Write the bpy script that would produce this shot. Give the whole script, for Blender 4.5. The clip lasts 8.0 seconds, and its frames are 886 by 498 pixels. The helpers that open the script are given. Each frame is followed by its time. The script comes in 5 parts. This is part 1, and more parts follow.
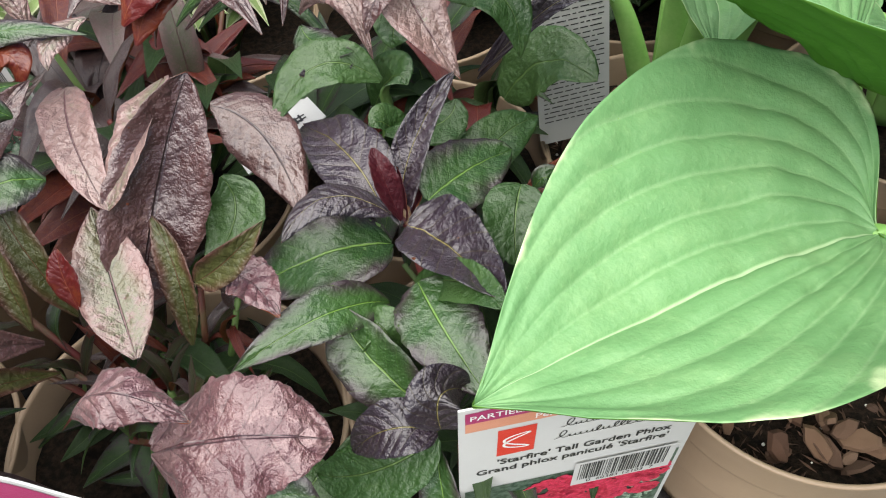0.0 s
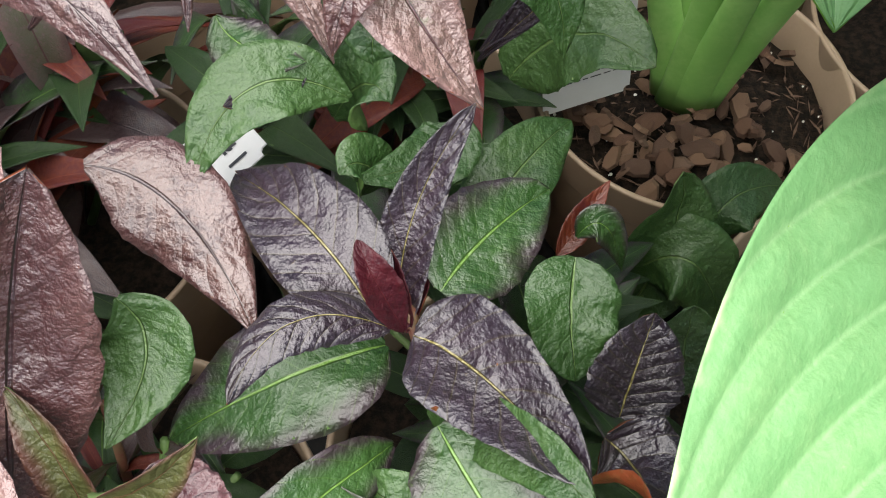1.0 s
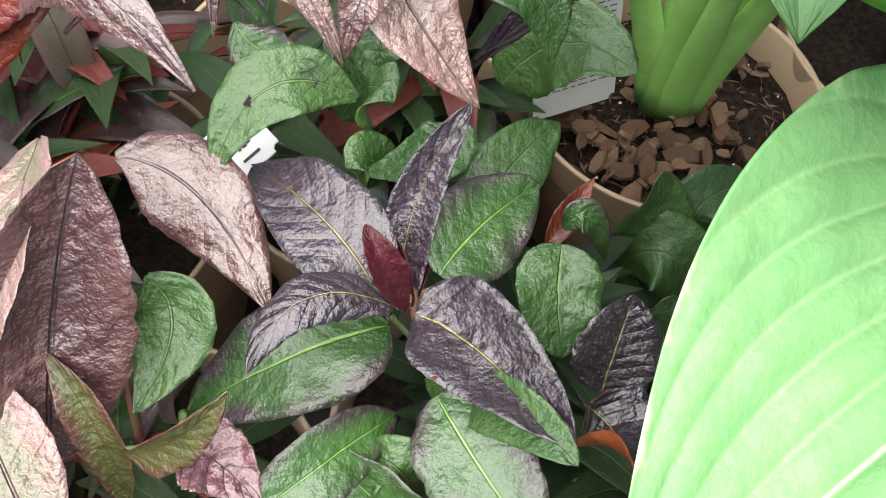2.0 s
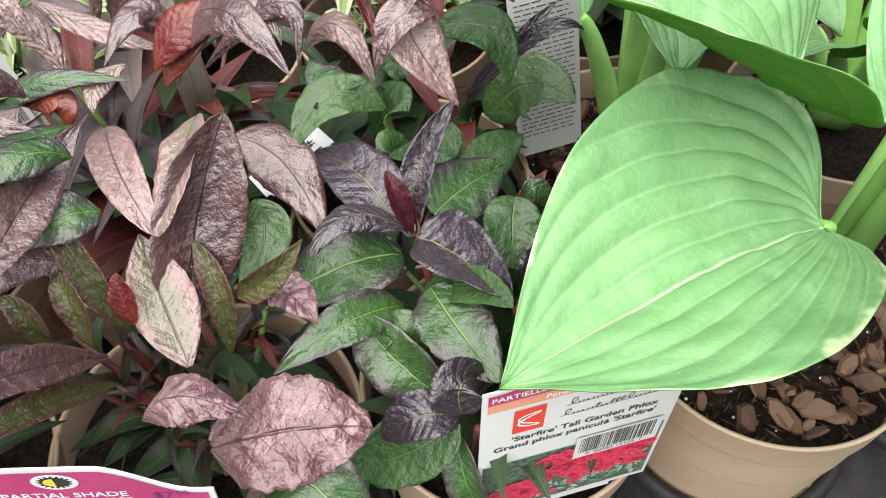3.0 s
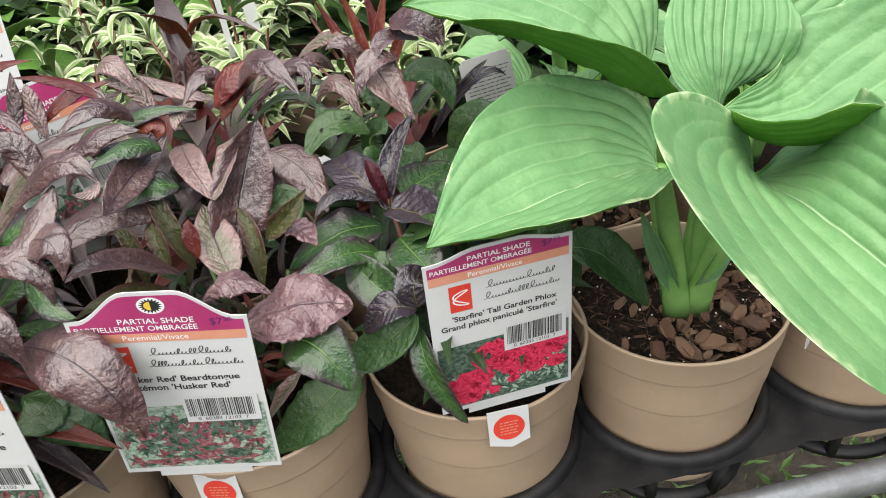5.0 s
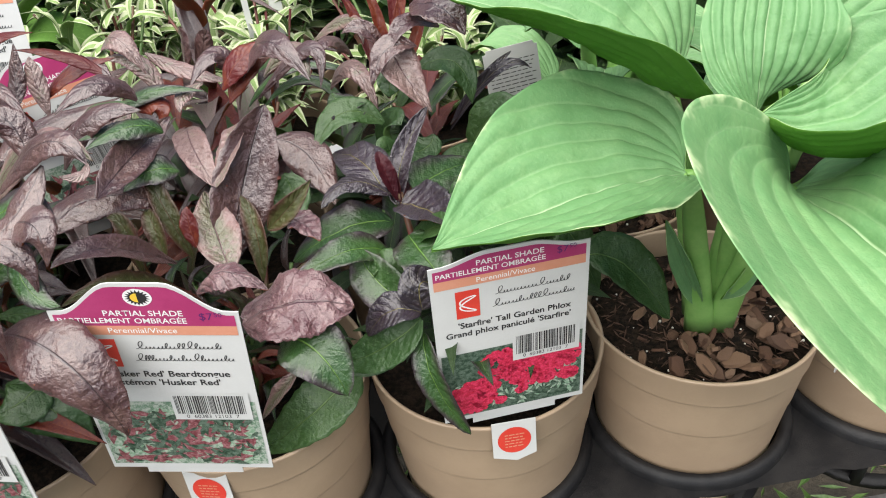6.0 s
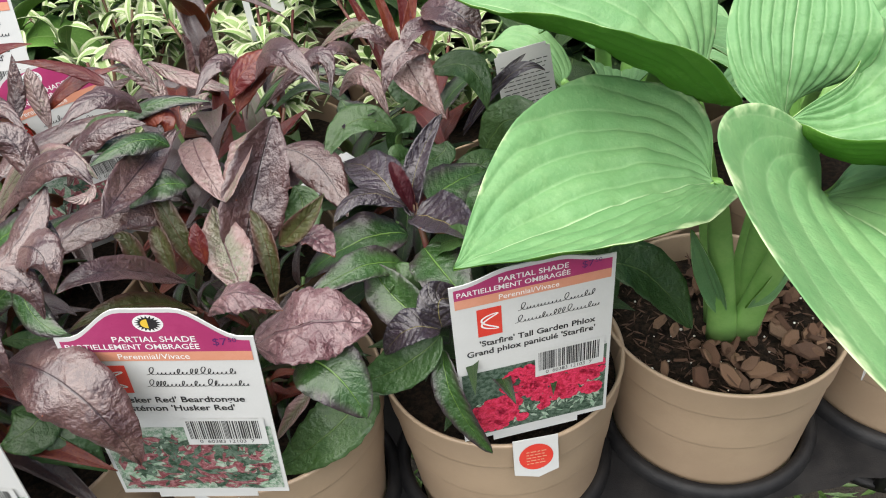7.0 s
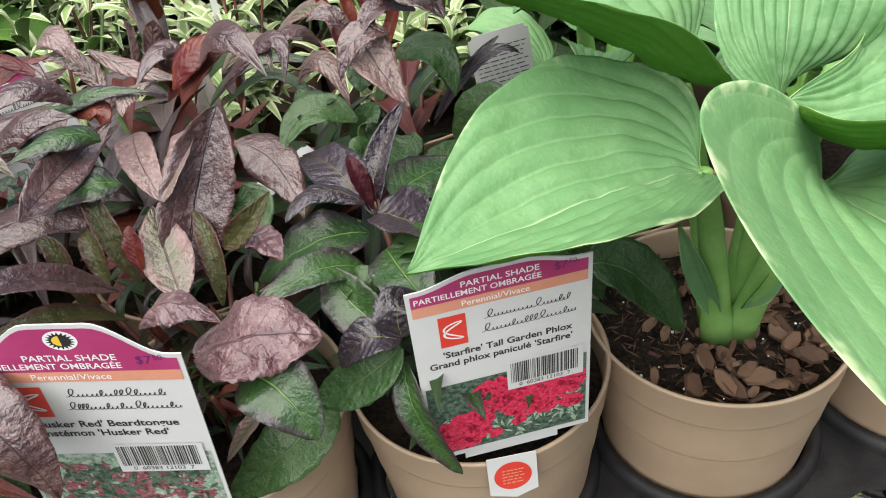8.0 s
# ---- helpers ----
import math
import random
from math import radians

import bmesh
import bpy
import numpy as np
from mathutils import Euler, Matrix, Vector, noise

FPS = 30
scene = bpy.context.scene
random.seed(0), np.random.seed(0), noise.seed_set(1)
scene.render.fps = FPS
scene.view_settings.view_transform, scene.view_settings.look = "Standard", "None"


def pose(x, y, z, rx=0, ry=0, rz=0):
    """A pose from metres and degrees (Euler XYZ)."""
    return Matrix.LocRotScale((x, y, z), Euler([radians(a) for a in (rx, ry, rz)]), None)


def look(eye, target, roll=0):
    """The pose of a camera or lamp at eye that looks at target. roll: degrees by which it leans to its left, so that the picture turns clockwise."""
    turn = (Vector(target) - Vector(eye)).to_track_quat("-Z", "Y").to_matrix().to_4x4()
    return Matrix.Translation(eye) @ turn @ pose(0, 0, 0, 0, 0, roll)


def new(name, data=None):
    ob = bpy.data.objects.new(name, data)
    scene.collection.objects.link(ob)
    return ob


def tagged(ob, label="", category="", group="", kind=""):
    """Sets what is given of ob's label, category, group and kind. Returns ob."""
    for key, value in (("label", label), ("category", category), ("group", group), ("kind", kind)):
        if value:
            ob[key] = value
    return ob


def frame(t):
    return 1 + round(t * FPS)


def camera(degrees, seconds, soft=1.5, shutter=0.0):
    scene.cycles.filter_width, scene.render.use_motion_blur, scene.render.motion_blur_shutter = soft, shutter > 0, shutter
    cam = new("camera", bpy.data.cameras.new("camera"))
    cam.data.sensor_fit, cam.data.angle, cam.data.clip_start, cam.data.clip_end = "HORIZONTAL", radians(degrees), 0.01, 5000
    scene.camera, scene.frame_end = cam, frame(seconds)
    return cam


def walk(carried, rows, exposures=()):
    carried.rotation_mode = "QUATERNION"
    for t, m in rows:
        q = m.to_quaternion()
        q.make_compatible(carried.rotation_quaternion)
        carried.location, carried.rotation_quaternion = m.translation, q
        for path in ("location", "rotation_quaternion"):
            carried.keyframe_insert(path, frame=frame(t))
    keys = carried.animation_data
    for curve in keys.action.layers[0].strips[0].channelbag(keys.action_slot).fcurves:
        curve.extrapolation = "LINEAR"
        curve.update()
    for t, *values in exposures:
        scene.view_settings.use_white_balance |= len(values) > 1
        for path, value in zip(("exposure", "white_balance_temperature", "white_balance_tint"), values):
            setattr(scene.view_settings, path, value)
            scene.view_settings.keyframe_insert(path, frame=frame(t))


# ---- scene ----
cam = camera(58.7, 8.0, soft=1.05)
METRES, EYE, TILT, LEAN, TURN = 0.7, 1.2, -50.4, 1.55, 0.0
ROWS = [
    (0.0, 0.0, 0.0, 0.0, -0.0, 0.0, 0.0),
    (0.5, -0.0121, 0.0762, 0.0492, -2.87, -5.14, 1.78),
    (1.0, -0.0338, 0.1645, 0.0999, -5.64, -10.06, 3.13),
    (2.5, -0.0427, 0.0679, 0.0746, -6.22, -7.08, 2.5),
    (3.0, -0.0319, -0.0592, 0.0033, -3.01, 0.25, 2.53),
    (3.5, -0.0241, -0.1543, -0.072, -0.13, 7.68, 3.95),
    (4.0, -0.0554, -0.2376, -0.1434, 0.67, 12.11, 4.88),
    (4.5, -0.0274, -0.2887, -0.2001, 0.72, 13.18, 5.75),
    (4.7, 0.0, -0.2787, -0.2031, 0.75, 13.32, 5.9),
    (5.8, 0.0393, -0.2265, -0.171, 2.5, 11.5, 1.75),
    (6.0, 0.0368, -0.2251, -0.1794, 2.25, 12.28, 2.08),
    (6.5, 0.0349, -0.2172, -0.17, 2.39, 11.75, 2.59),
    (7.0, 0.021, -0.2077, -0.1564, 2.31, 11.69, 2.89),
    (7.5, 0.0342, -0.1772, -0.1467, 2.34, 11.51, 3.08),
    (8.0, 0.0513, -0.1478, -0.1418, 2.8, 11.36, 3.64),
]
EXPOSURES = [(0.0, 1.1), (0.5, 1.15), (1.0, 1.36), (2.4, 1.74), (3.0, 1.38), (3.5, 1.13), (4.5, 0.88), (6.0, 0.96), (8.0, 0.88)]
walk(cam, [(t, pose(0, 0, EYE, TILT, LEAN, TURN) @ pose(METRES * x, METRES * y, METRES * z, 90 + pitch, roll, yaw)) for t, x, y, z, yaw, pitch, roll in ROWS], EXPOSURES)

# ---- world, sun, exposure ----
world = bpy.data.worlds.new("World")
scene.world = world
world.use_nodes = True
wn = world.node_tree.nodes
sky = wn.new("ShaderNodeTexSky")
sky.sky_type = 'NISHITA'
sky.sun_disc = False
sky.sun_elevation = radians(70)
sky.sun_rotation = radians(208)
sky.air_density, sky.dust_density, sky.ozone_density = 1.0, 1.0, 1.0
wn["Background"].inputs["Strength"].default_value = 0.07
world.node_tree.links.new(sky.outputs["Color"], wn["Background"].inputs["Color"])
sun = new("sun", bpy.data.lights.new("sun", 'SUN'))
sun.data.energy, sun.data.angle, sun.data.color = 4.7, radians(92), (1.0, 0.96, 0.89)
sun.matrix_world = look((-0.35, -0.45, 3.0), (0, 0.2, 0.9))


# ---- materials ----
def base_material(name, rough=0.5, spec=0.5):
    m = bpy.data.materials.new(name)
    m.use_nodes = True
    nt = m.node_tree
    p = nt.nodes["Principled BSDF"]
    p.inputs["Roughness"].default_value = rough
    p.inputs["Specular IOR Level"].default_value = spec
    return m, nt, p


def math_node(nt, op, a, b=None, c=None, clamp=False):
    n = nt.nodes.new("ShaderNodeMath")
    n.operation, n.use_clamp = op, clamp
    for i, v in enumerate((a, b, c)):
        if v is None:
            continue
        if isinstance(v, (int, float)):
            n.inputs[i].default_value = v
        else:
            nt.links.new(v, n.inputs[i])
    return n.outputs[0]


def ramp(nt, v, lo, hi):
    n = nt.nodes.new("ShaderNodeMapRange")
    n.interpolation_type = 'SMOOTHSTEP'
    n.inputs["From Min"].default_value, n.inputs["From Max"].default_value = lo, hi
    nt.links.new(v, n.inputs["Value"])
    return n.outputs["Result"]


def mix(nt, f, a, b):
    n = nt.nodes.new("ShaderNodeMix")
    n.data_type = 'RGBA'
    for sock, v in ((n.inputs["Factor"], f), (n.inputs["A"], a), (n.inputs["B"], b)):
        if isinstance(v, (int, float)):
            sock.default_value = v
        elif isinstance(v, tuple):
            sock.default_value = (*v, 1)
        else:
            nt.links.new(v, sock)
    # colour sockets carry the same names as the float ones
    ins = [s for s in n.inputs if s.type == 'RGBA']
    for sock, v in zip(ins, (a, b)):
        if isinstance(v, tuple):
            sock.default_value = (*v, 1)
        else:
            nt.links.new(v, sock)
    return [s for s in n.outputs if s.type == 'RGBA'][0]


def noise_tex(nt, scale, detail=4, rough=0.6, coords="Object", off=None):
    tc = nt.nodes.new("ShaderNodeTexCoord")
    n = nt.nodes.new("ShaderNodeTexNoise")
    n.inputs["Scale"].default_value, n.inputs["Detail"].default_value, n.inputs["Roughness"].default_value = scale, detail, rough
    nt.links.new(tc.outputs[coords], n.inputs["Vector"])
    return n.outputs["Fac"]


def leaf_material(name, a, b, vein, side=None, edge=None, rough=0.4, spec=0.5, veins=9, sheen=0.0, trans=0.2, bump=0.5, rib_width=0.02, mottle=(0.42, 0.62), parallel=False, coat=0.0, vein_mix=0.12, relief=0.35, coat_ior=1.5, grain=0.0016):
    """Leaf skin: two colours blotched over it, midrib and side veins along the leaf's own coordinates."""
    m, nt, p = base_material(name, rough, spec)
    uv = nt.nodes.new("ShaderNodeUVMap")
    sep = nt.nodes.new("ShaderNodeSeparateXYZ")
    nt.links.new(uv.outputs["UV"], sep.inputs["Vector"])
    u, v = sep.outputs["X"], sep.outputs["Y"]
    across = math_node(nt, 'ABSOLUTE', math_node(nt, 'MULTIPLY_ADD', v, 2.0, -1.0))
    info = nt.nodes.new("ShaderNodeObjectInfo")
    big = noise_tex(nt, 45, 3)
    fine = noise_tex(nt, 420, 4, 0.7)
    shift = math_node(nt, 'MULTIPLY_ADD', info.outputs["Random"], 0.3, -0.15)
    blot = ramp(nt, math_node(nt, 'ADD', math_node(nt, 'ADD', big, shift), math_node(nt, 'MULTIPLY', math_node(nt, 'SUBTRACT', fine, 0.5), 0.7)), *mottle)
    col = mix(nt, blot, a, b)
    if side:
        # tips and margins take the second hue
        far = ramp(nt, math_node(nt, 'ADD', math_node(nt, 'MULTIPLY', across, 0.75), math_node(nt, 'MULTIPLY', math_node(nt, 'SUBTRACT', big, 0.5), 1.2)), 0.25, 0.8)
        col = mix(nt, far, col, side)
    if edge:
        wob = math_node(nt, 'ADD', across, math_node(nt, 'MULTIPLY', math_node(nt, 'SUBTRACT', big, 0.5), 0.5))
        col = mix(nt, ramp(nt, wob, edge[1], edge[1] + 0.12), col, edge[0])
    rib = ramp(nt, math_node(nt, 'ADD', across, math_node(nt, 'MULTIPLY', u, rib_width)), rib_width * 2.6, rib_width)
    if parallel:
        w = math_node(nt, 'PINGPONG', math_node(nt, 'MULTIPLY', across, math_node(nt, 'MULTIPLY_ADD', u, -0.55 * veins, veins)), 0.5)
        sv = math_node(nt, 'MULTIPLY', ramp(nt, w, 0.09, 0.0), ramp(nt, u, 1.0, 0.5))
        hump = math_node(nt, 'MULTIPLY', math_node(nt, 'SQRT', math_node(nt, 'ADD', w, 0.002)), ramp(nt, u, 0.85, 0.4))
    else:
        slant = math_node(nt, 'SUBTRACT', math_node(nt, 'MULTIPLY', u, veins), math_node(nt, 'MULTIPLY', across, veins * 0.22))
        slant = math_node(nt, 'ADD', slant, math_node(nt, 'MULTIPLY', big, 0.6))
        w = math_node(nt, 'PINGPONG', slant, 0.5)
        sv = ramp(nt, w, 0.07, 0.0)
        hump = math_node(nt, 'SQRT', math_node(nt, 'ADD', w, 0.002))
    col = mix(nt, math_node(nt, 'MULTIPLY', sv, vein_mix), col, vein)
    col = mix(nt, math_node(nt, 'MULTIPLY', rib, 0.85), col, vein)
    col = mix(nt, math_node(nt, 'MULTIPLY', ramp(nt, fine, 0.62, 0.8), 0.3), col, vein)
    nt.links.new(col, p.inputs["Base Color"])
    h = math_node(nt, 'ADD', math_node(nt, 'MULTIPLY', hump, relief), math_node(nt, 'MULTIPLY', fine, 0.7))
    h = math_node(nt, 'SUBTRACT', math_node(nt, 'ADD', h, math_node(nt, 'MULTIPLY', noise_tex(nt, 170, 3), 1.5)), math_node(nt, 'MULTIPLY', rib, 0.8))
    bn = nt.nodes.new("ShaderNodeBump")
    bn.inputs["Strength"].default_value, bn.inputs["Distance"].default_value = bump, grain
    nt.links.new(h, bn.inputs["Height"])
    nt.links.new(bn.outputs["Normal"], p.inputs["Normal"])
    gloss = nt.nodes.new("ShaderNodeBump")
    gloss.inputs["Strength"].default_value, gloss.inputs["Distance"].default_value = 0.35 * bump, grain
    nt.links.new(h, gloss.inputs["Height"])
    nt.links.new(gloss.outputs["Normal"], p.inputs["Coat Normal"])
    nt.links.new(math_node(nt, 'MULTIPLY_ADD', fine, 0.35, rough - 0.17), p.inputs["Roughness"])
    p.inputs["Sheen Weight"].default_value = sheen
    p.inputs["Coat Weight"].default_value = coat
    p.inputs["Coat Roughness"].default_value = 0.20
    p.inputs["Sheen Roughness"].default_value = 0.45
    p.inputs["Sheen Tint"].default_value = (1.0, 0.88, 0.90, 1)
    p.inputs["Coat IOR"].default_value = coat_ior
    tr = nt.nodes.new("ShaderNodeBsdfTranslucent")
    nt.links.new(col, tr.inputs["Color"])
    ms = nt.nodes.new("ShaderNodeMixShader")
    ms.inputs["Fac"].default_value = trans
    nt.links.new(p.outputs["BSDF"], ms.inputs[1])
    nt.links.new(tr.outputs["BSDF"], ms.inputs[2])
    nt.links.new(ms.outputs["Shader"], nt.nodes["Material Output"].inputs["Surface"])
    return m


def plain_material(name, a, b, rough=0.5, spec=0.5, scale=60, fine=600, bump=0.15, metal=0.0, dist=0.001, lo=0.4, hi=0.65):
    m, nt, p = base_material(name, rough, spec)
    n1, n2 = noise_tex(nt, scale), noise_tex(nt, fine, 5, 0.7)
    col = mix(nt, ramp(nt, math_node(nt, 'ADD', math_node(nt, 'MULTIPLY', n1, 0.7), math_node(nt, 'MULTIPLY', n2, 0.3)), lo, hi), a, b)
    nt.links.new(col, p.inputs["Base Color"])
    bn = nt.nodes.new("ShaderNodeBump")
    bn.inputs["Strength"].default_value, bn.inputs["Distance"].default_value = bump, dist
    nt.links.new(math_node(nt, 'ADD', n1, n2), bn.inputs["Height"])
    nt.links.new(bn.outputs["Normal"], p.inputs["Normal"])
    nt.links.new(math_node(nt, 'MULTIPLY_ADD', n2, 0.25, rough - 0.12), p.inputs["Roughness"])
    p.inputs["Metallic"].default_value = metal
    return m


def varied_material(name, cols, rough=0.8, scale=300, bump=0.6):
    """Pieces that differ from one another by Object Info's Random."""
    m, nt, p = base_material(name, rough, 0.3)
    info = nt.nodes.new("ShaderNodeObjectInfo")
    n1 = noise_tex(nt, scale, 5, 0.7)
    cr = nt.nodes.new("ShaderNodeValToRGB")
    cr.color_ramp.elements[0].color, cr.color_ramp.elements[1].color = (*cols[0], 1), (*cols[-1], 1)
    for i, c in enumerate(cols[1:-1]):
        cr.color_ramp.elements.new((i + 1) / (len(cols) - 1)).color = (*c, 1)
    nt.links.new(math_node(nt, 'ADD', math_node(nt, 'MULTIPLY', info.outputs["Random"], 0.7), math_node(nt, 'MULTIPLY', n1, 0.35)), cr.inputs["Fac"])
    nt.links.new(cr.outputs["Color"], p.inputs["Base Color"])
    bn = nt.nodes.new("ShaderNodeBump")
    bn.inputs["Strength"].default_value, bn.inputs["Distance"].default_value = bump, 0.001
    nt.links.new(n1, bn.inputs["Height"])
    nt.links.new(bn.outputs["Normal"], p.inputs["Normal"])
    return m


UNDER_GREEN = leaf_material("leaf_underside_green", (0.10, 0.19, 0.05), (0.14, 0.22, 0.07), (0.25, 0.32, 0.12), rough=0.6, trans=0.3)
UNDER_RED = leaf_material("leaf_underside_red", (0.20, 0.045, 0.014), (0.15, 0.06, 0.016), (0.28, 0.13, 0.05), rough=0.45, trans=0.3)
SKIN = {
    'dark': leaf_material("phlox_leaf_purple", (0.011, 0.004, 0.010), (0.022, 0.010, 0.021), (0.26, 0.22, 0.06), side=(0.015, 0.008, 0.018), rough=0.40, spec=0.35, coat=0.6, trans=0.05, bump=1.0, veins=8, rib_width=0.016, relief=0.5, coat_ior=1.8, grain=0.0028, sheen=0.05),
    'mid': leaf_material("leaf_green_purple", (0.022, 0.065, 0.012), (0.036, 0.09, 0.02), (0.15, 0.28, 0.05), side=(0.035, 0.022, 0.028), rough=0.38, spec=0.45, coat=0.5, trans=0.1, bump=0.8, relief=0.3, coat_ior=1.6),
    'green': leaf_material("leaf_green", (0.028, 0.075, 0.016), (0.045, 0.10, 0.024), (0.13, 0.22, 0.06), rough=0.42, coat=0.4, trans=0.2, bump=0.9, relief=0.25),
    'red': leaf_material("leaf_red", (0.095, 0.008, 0.008), (0.15, 0.028, 0.010), (0.22, 0.06, 0.03), rough=0.38, coat=0.3, trans=0.2, bump=0.5),
    'pur': leaf_material("beardtongue_leaf_purple", (0.048, 0.012, 0.013), (0.115, 0.056, 0.047), (0.03, 0.005, 0.008), sheen=0.08, side=(0.078, 0.028, 0.026), rough=0.40, spec=0.4, coat=0.75, trans=0.06, bump=0.9, veins=7, coat_ior=1.85, grain=0.0030, relief=0.35),
    'pale': leaf_material("beardtongue_leaf_pale", (0.21, 0.125, 0.11), (0.12, 0.115, 0.055), (0.12, 0.025, 0.03), sheen=0.15, side=(0.24, 0.13, 0.12), rough=0.38, spec=0.45, coat=0.7, trans=0.1, bump=1.0, coat_ior=1.8, grain=0.0028),
    'pink': leaf_material("beardtongue_leaf_pink", (0.11, 0.034, 0.042), (0.23, 0.125, 0.125), (0.08, 0.015, 0.022), sheen=0.15, side=(0.13, 0.05, 0.055), rough=0.38, spec=0.6, coat=0.8, trans=0.08, bump=1.0, veins=6, vein_mix=0.3, relief=0.9, grain=0.0032, coat_ior=1.65),
    'wine': leaf_material("phlox_leaf_wine_red", (0.035, 0.003, 0.007), (0.05, 0.005, 0.009), (0.08, 0.012, 0.016), rough=0.5, spec=0.3, coat=0.05, trans=0.08, bump=0.6),
    'olive': leaf_material("leaf_olive_brown", (0.045, 0.05, 0.012), (0.07, 0.075, 0.02), (0.14, 0.07, 0.03), side=(0.075, 0.03, 0.02), rough=0.42, coat=0.3, trans=0.15, bump=0.9),
    'lime': leaf_material("leaf_light_green", (0.15, 0.33, 0.055), (0.21, 0.41, 0.08), (0.32, 0.5, 0.15), rough=0.5, trans=0.3, bump=0.5),
}
UNDER = {'pur': UNDER_RED, 'red': UNDER_RED, 'wine': UNDER_RED, 'pale': UNDER_RED, 'pink': UNDER_RED, 'dark': UNDER_RED, 'mid': UNDER_GREEN, 'olive': UNDER_GREEN, 'green': UNDER_GREEN, 'lime': UNDER_GREEN}
HOSTA = leaf_material("hosta_leaf", (0.135, 0.295, 0.115), (0.195, 0.36, 0.15), (0.36, 0.51, 0.28), edge=((0.55, 0.68, 0.38), 0.97), rough=0.5, trans=0.2, bump=0.3, rib_width=0.007, veins=8, parallel=True, spec=0.4, vein_mix=0.2, mottle=(0.2, 0.85))
HOSTA_UNDER = leaf_material("hosta_leaf_underside", (0.16, 0.36, 0.05), (0.20, 0.42, 0.07), (0.3, 0.5, 0.15), rough=0.6, trans=0.55, bump=0.3, veins=8, parallel=True)
VARIEG = leaf_material("variegated_leaf", (0.30, 0.46, 0.14), (0.38, 0.52, 0.20), (0.45, 0.58, 0.28), edge=((0.72, 0.78, 0.50), 0.45), rough=0.55, trans=0.3)
STALK = plain_material("hosta_stalk", (0.17, 0.36, 0.08), (0.24, 0.44, 0.12), 0.45, 0.5, 30, 300, 0.15)
STEM_RED = plain_material("stem_red", (0.12, 0.02, 0.02), (0.10, 0.07, 0.03), 0.5, 0.5, 60)
STEM_GREEN = plain_material("stem_green", (0.07, 0.14, 0.03), (0.11, 0.17, 0.05), 0.5)
CLAY = plain_material("pot_tan_plastic", (0.36, 0.262, 0.175), (0.405, 0.297, 0.20), 0.42, 0.5, 18, 500, 0.06)
SOIL = plain_material("potting_soil", (0.012, 0.009, 0.006), (0.05, 0.032, 0.02), 0.95, 0.2, 250, 900, 1.0, dist=0.004)
BARK = varied_material("bark_chip", ((0.03, 0.018, 0.012), (0.10, 0.052, 0.032), (0.19, 0.115, 0.07), (0.08, 0.045, 0.03), (0.24, 0.16, 0.105)))
PERLITE = plain_material("perlite", (0.65, 0.62, 0.55), (0.8, 0.78, 0.7), 0.9)
BLACK = plain_material("tray_black_plastic", (0.006, 0.006, 0.007), (0.018, 0.017, 0.017), 0.55, 0.35, 40, 700, 0.3)
STEEL = plain_material("galvanised_steel", (0.42, 0.43, 0.44), (0.55, 0.56, 0.57), 0.5, 0.5, 90, 700, 0.1, metal=0.7)
CARD = plain_material("tag_white_plastic", (0.57, 0.575, 0.56), (0.61, 0.615, 0.60), 0.32, 0.5, 20, 800, 0.02)
MAGENTA = plain_material("print_magenta", (0.36, 0.035, 0.13), (0.40, 0.045, 0.15), 0.32)
ORANGE = plain_material("print_orange", (0.62, 0.27, 0.17), (0.65, 0.30, 0.20), 0.32)
INK = plain_material("print_black", (0.02, 0.02, 0.022), (0.03, 0.03, 0.03), 0.4)
WHITE_INK = plain_material("print_white", (0.78, 0.78, 0.76), (0.8, 0.8, 0.78), 0.35)
RED_INK = plain_material("print_red", (0.62, 0.045, 0.03), (0.66, 0.06, 0.04), 0.32)
PURPLE_INK = plain_material("print_purple", (0.10, 0.02, 0.12), (0.12, 0.03, 0.14), 0.4)
YELLOW_INK = plain_material("print_yellow", (0.75, 0.50, 0.05), (0.78, 0.55, 0.08), 0.35)
PHOTO_GREEN = plain_material("print_foliage", (0.02, 0.05, 0.03), (0.12, 0.17, 0.13), 0.32, 0.5, 350, 1200, 0.0, lo=0.4, hi=0.6)
PHOTO_GREY = plain_material("print_grey_foliage", (0.12, 0.22, 0.14), (0.42, 0.46, 0.40), 0.32, 0.5, 300, 1200, 0.0, lo=0.4, hi=0.6)
PHOTO_RED = plain_material("print_red_flowers", (0.50, 0.015, 0.05), (0.72, 0.05, 0.13), 0.32, 0.5, 700, 1800, 0.0, lo=0.42, hi=0.6)
PHOTO_LEAF = plain_material("print_pale_leaves", (0.20, 0.34, 0.22), (0.48, 0.52, 0.45), 0.32, 0.5, 500)
PHOTO_MAROON = plain_material("print_maroon_leaves", (0.17, 0.04, 0.05), (0.36, 0.17, 0.18), 0.32, 0.5, 500)
GROUND = plain_material("ground_earth", (0.04, 0.035, 0.028), (0.09, 0.075, 0.055), 0.9, 0.3, 12, 120, 0.6, dist=0.02)


# ---- helpers for things ----
def thing(name, label, category, at=(0, 0, 0), group="", kind=""):
    ob = new(name)
    ob.location = at
    return tagged(ob, label, category, group, kind)


def finish(bm, mats, smooth=True, name="mesh"):
    me = bpy.data.meshes.new(name)
    bm.to_mesh(me)
    bm.free()
    for m in mats if isinstance(mats, (list, tuple)) else (mats,):
        me.materials.append(m)
    if smooth:
        me.polygons.foreach_set("use_smooth", [True] * len(me.polygons))
    return me


